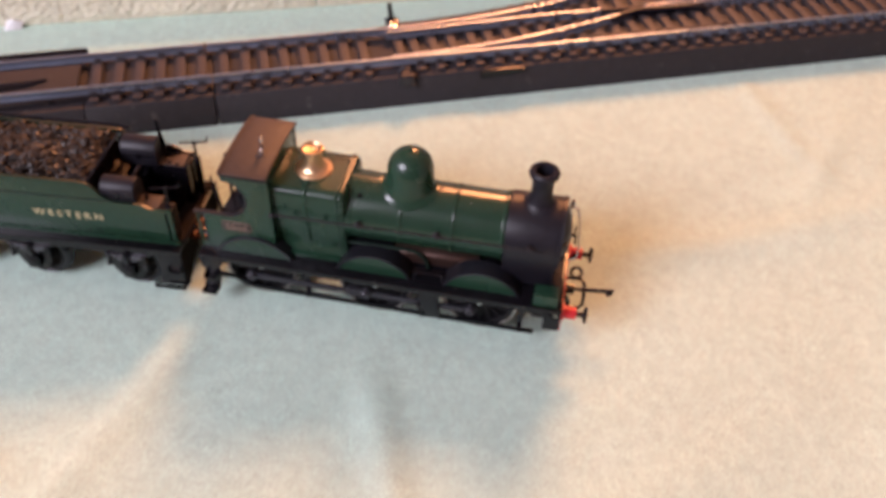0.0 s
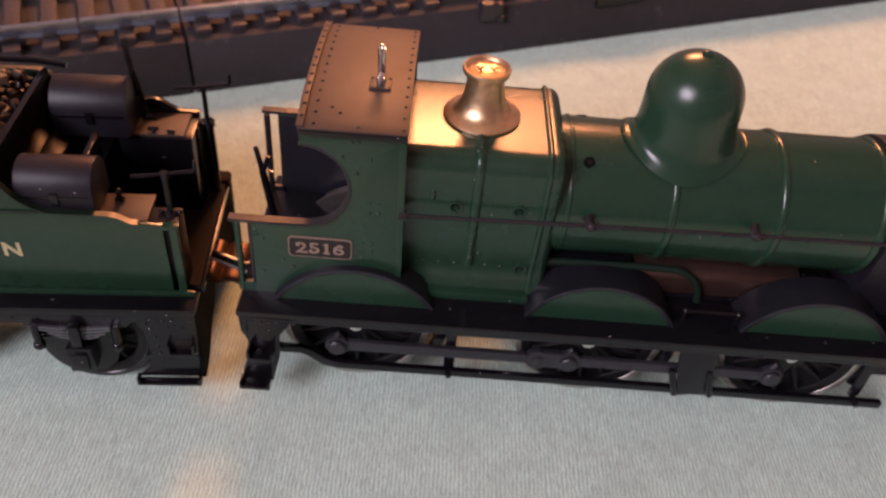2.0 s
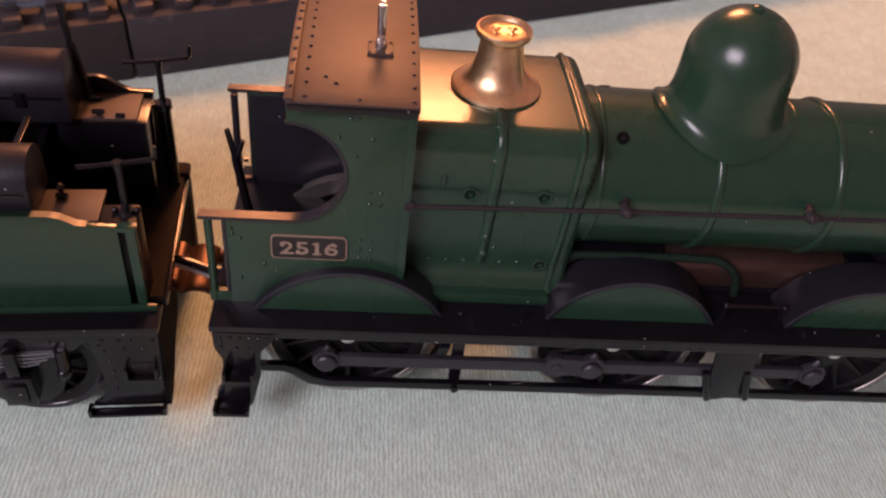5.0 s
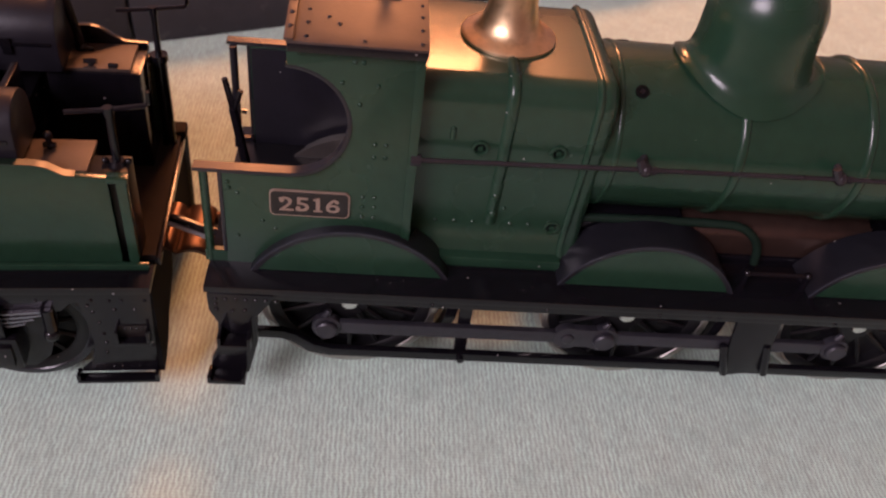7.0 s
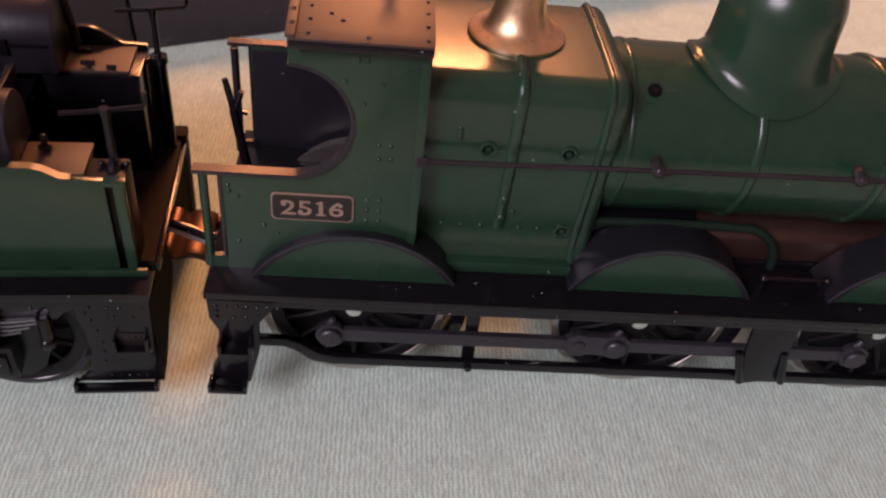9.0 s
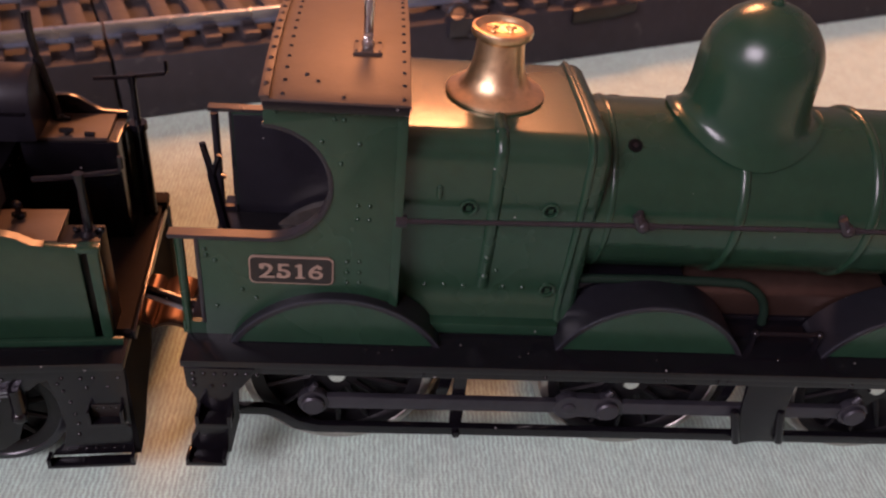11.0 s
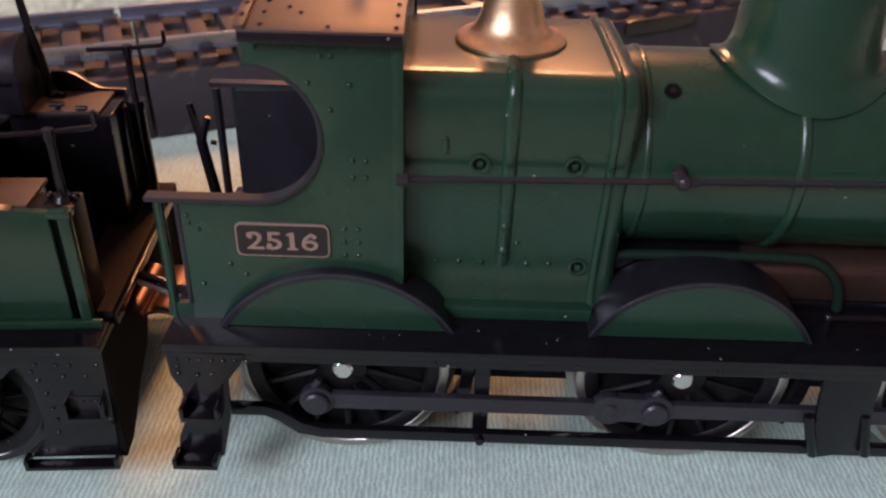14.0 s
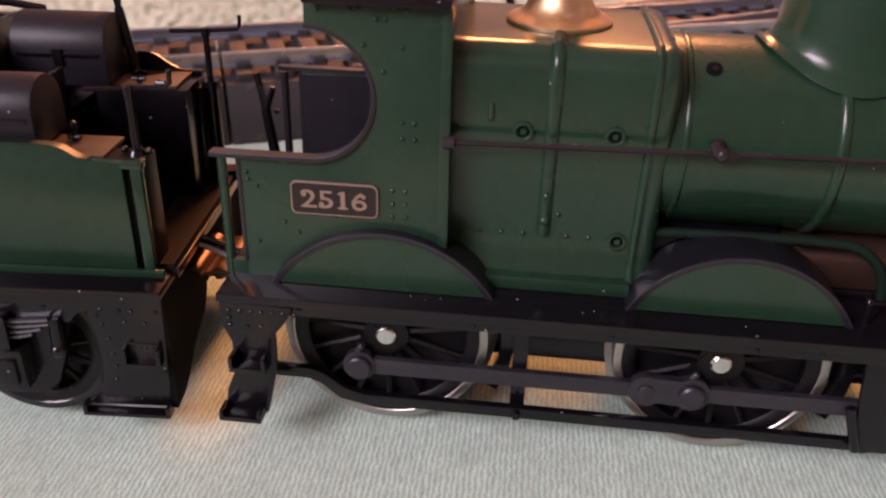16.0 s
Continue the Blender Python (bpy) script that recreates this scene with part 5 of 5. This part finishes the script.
fork.tube([(-10.45, 9.1, 38.0), (-10.35, 9.1, 39.0), (-10.5, 9.0, 41.0), (-10.35, 9.0, 43.2)], 0.3, 8).ball((-9.5, 9.2, 31.1), 0.75, 8).rod((-9.5, 8.9, 31.3), (-8.2, 8.8, 31.2), 0.25, seg=8)
part("lever", fork, "black", farl, "black forked lever")
part("shovel_floor", Shape().box(-22.3, -5.6, -7.4, 0.6, T_FOOT, T_FOOT + 2.2), "black", tender, bevel=0.1)
part("inner_bulkhead", Shape().box(-14.2, -13.5, -7.4, 0.6, T_FOOT + 2, 34.0), "black", tender, bevel=0.1)
fallp = part("front_floor", Shape().box(-5.0, -0.3, -11.2, 11.8, T_FOOT + 0.02, T_FOOT + 0.8), "floor", tender, "dull brown-black front floor", bevel=0.1)
part("floor_edge", Shape().box(-0.55, 0.1, -11.2, 11.8, T_FOOT - 0.7, T_FOOT + 0.4), "black", fallp, bevel=0.1)


def toolbox(x0, x1, cy, cz, r):
    tb = thing("tender_toolbox", "black rounded toolbox on the tender front", "toolbox", (-54.2, 0.0, 0), 4.3, group="toolboxes")
    base = 29.55 if cy < 0 else 31.05
    prof = [(cy - r, base)] + [(cy + r * math.cos(radians(t)), cz + r * math.sin(radians(t))) for t in range(180, -1, -10)] + [(cy + r, base)]
    part("box_body", Shape().prism(prof, "x", x0, x1), "smoke", tb, bevel=0.25, smooth=50)
    part("box_lid_strip", Shape().box(x0 + 0.6, x1 - 0.6, cy - r - 0.15, cy - r + 0.05, cz - 0.5, cz - 0.1), "black", tb, bevel=0.05)
    part("box_hasp", Shape().box((x0 + x1) / 2 - 0.5, (x0 + x1) / 2 + 0.5, cy - r - 0.3, cy - r + 0.1, cz - 1.4, cz + 0.4), "black", tb, bevel=0.1)


toolbox(-20.6, -11.4, -8.0, 32.6, 3.2)
toolbox(-20.4, -10.4, 7.2, 34.6, 3.5)
for name, x, y, z0, z1 in (("brake_column", -2.9, -9.6, 28.95, 35.2), ("scoop_column", -1.4, 9.7, T_FOOT + 0.8, 35.9)):
    col = Shape().rod((x, y, z0), (x, y, z0 + 0.5), 0.95, 0.7, 12).rod((x, y, z0 + 0.3), (x, y, z1 - 0.2), 0.42, 0.36, 12).rod((x, y, z1 - 0.6), (x, y, z1 + 0.3), 0.5, 0.5, 12)
    if z1 - z0 > 10:
        col.rod((x, y, z0), (x, y, 29.8), 0.85, 0.8, 12).rod((x, y, 29.6), (x, y, 30.4), 1.05, 1.0, 12)
    else:
        col.ball((x + 1.1, y, z0 + 0.35), 0.36, 8).ball((x - 1.1, y, z0 + 0.4), 0.36, 8)
    c = part(name, col, "black", tender, "slim black column")
    bar = Shape().tube([(x - 3.8, y - 0.6, z1), (x, y, z1), (x + 3.3, y + 0.7, z1 + 0.1), (x + 3.6, y + 0.8, z1 + 0.4), (x + 3.65, y + 0.8, z1 + 1.6)], 0.24, 8)
    part("cross_handle", bar, "black", c, "thin bent cross handle")
part("front_corner", Shape().box(-2.6, 0.3, 11.2, 13.6, T_FOOT, T_FOOT + 1.3), "floor", tender, "dull brown raised corner", bevel=0.3)

# drawbar and wire between engine and tender
draw = thing("drawbar", "copper drawbar with a grey wire between engine and tender", "drawbar", (-54.2, 0.0, 0), 0.0)
db = Shape().rod((-0.8, -3.0, 13.4), (7.2, -3.2, 13.4), 1.0, seg=14).rod((-0.8, 1.0, 13.4), (7.2, 0.8, 13.4), 1.0, seg=14)
part("bar", db, "copper", draw, "dull copper bars")
# two rolled cheeks of copper sheet over the bars
for name, x0, x1, rise in (("sleeve", -1.3, 1.25, 0.75), ("sleeve", 1.35, 4.7, 0.6)):
    rings = []
    for y, dz in ((-6.7, 0.0), (-4.0, 0.05), (1.4, 0.1)):
        arch = [(x0 + (x1 - x0) * q / 8, 14.5 + dz + rise * math.sin(math.pi * q / 8) ** 0.7) for q in range(9)]
        rings.append([(x, y, z) for x, z in arch] + [(x, y, z - 0.35) for x, z in reversed(arch)])
    part(name, Shape().loft(rings), "copper", draw, "rolled copper sheet over the bars", smooth=50)
part("wire", Shape().tube([(-1.0, -2.6, 16.2), (-0.2, -3.4, 16.9), (1.0, -4.0, 17.2), (2.6, -4.4, 17.0), (4.4, -4.8, 16.5), (7.0, -4.9, 16.2)], 0.55, 10), "black", draw, "black insulated wire")
part("strand", Shape().tube([(-0.5, -3.9, 16.4), (0.1, -4.2, 16.8), (1.0, -4.7, 16.9), (2.6, -5.1, 16.6), (4.4, -5.4, 16.1), (5.4, -5.5, 15.8)], 0.26, 8), "wire", draw, "thin pale grey wire")


# ---- coal: one heap of uncountable lumps ----
def coal_load():
    s = Shape()
    rng = random.Random(7)
    ico = bmesh.new()
    bmesh.ops.create_icosphere(ico, subdivisions=1, radius=1.0)
    base = [v.co.copy() for v in ico.verts]
    faces = [tuple(v.index for v in f.verts) for f in ico.faces]
    ico.free()

    def heap(x, y):
        edge = min(1.0, (11.0 - abs(y)) / 4.0, (-23.5 - x) / 5.0, (x - T_LEN - 5) / 5.0)
        return 34.6 + 4.4 * math.sqrt(max(0.0, edge)) * (0.8 + 0.3 * noise.noise(Vector((x * 0.1, y * 0.1, 1.0))))
    s.add([(T_LEN + 4.2, -11.2, 34.2), (-23.3, -11.2, 34.2), (-23.3, 11.2, 34.2), (T_LEN + 4.2, 11.2, 34.2)], [(0, 1, 2, 3)])
    for i in range(2100):
        x, y = rng.uniform(T_LEN + 5.5, -24.2), rng.uniform(-10.8, 10.8)
        r = rng.choice((0.5, 0.6, 0.7, 0.85, 1.0, 1.25))
        q = Euler([rng.uniform(0, 6) for _ in range(3)]).to_matrix()
        sc = Vector((rng.uniform(0.7, 1.4), rng.uniform(0.7, 1.2), rng.uniform(0.5, 0.9))) * r
        c = Vector((x, y, heap(x, y) - rng.uniform(0, 0.8)))
        s.add([c + q @ Vector((v.x * sc.x, v.y * sc.y, v.z * sc.z)) * rng.uniform(0.8, 1.2) for v in base], faces)
    ob = part("coal_load", s, "coal", smooth=20)
    ob.matrix_world = pose(-54.2 * MM, 0, 0, 0, 0, 4.3)
    return tagged(ob, "heap of small black coal lumps in the tender", "coal", kind="stuff")


coal_load()
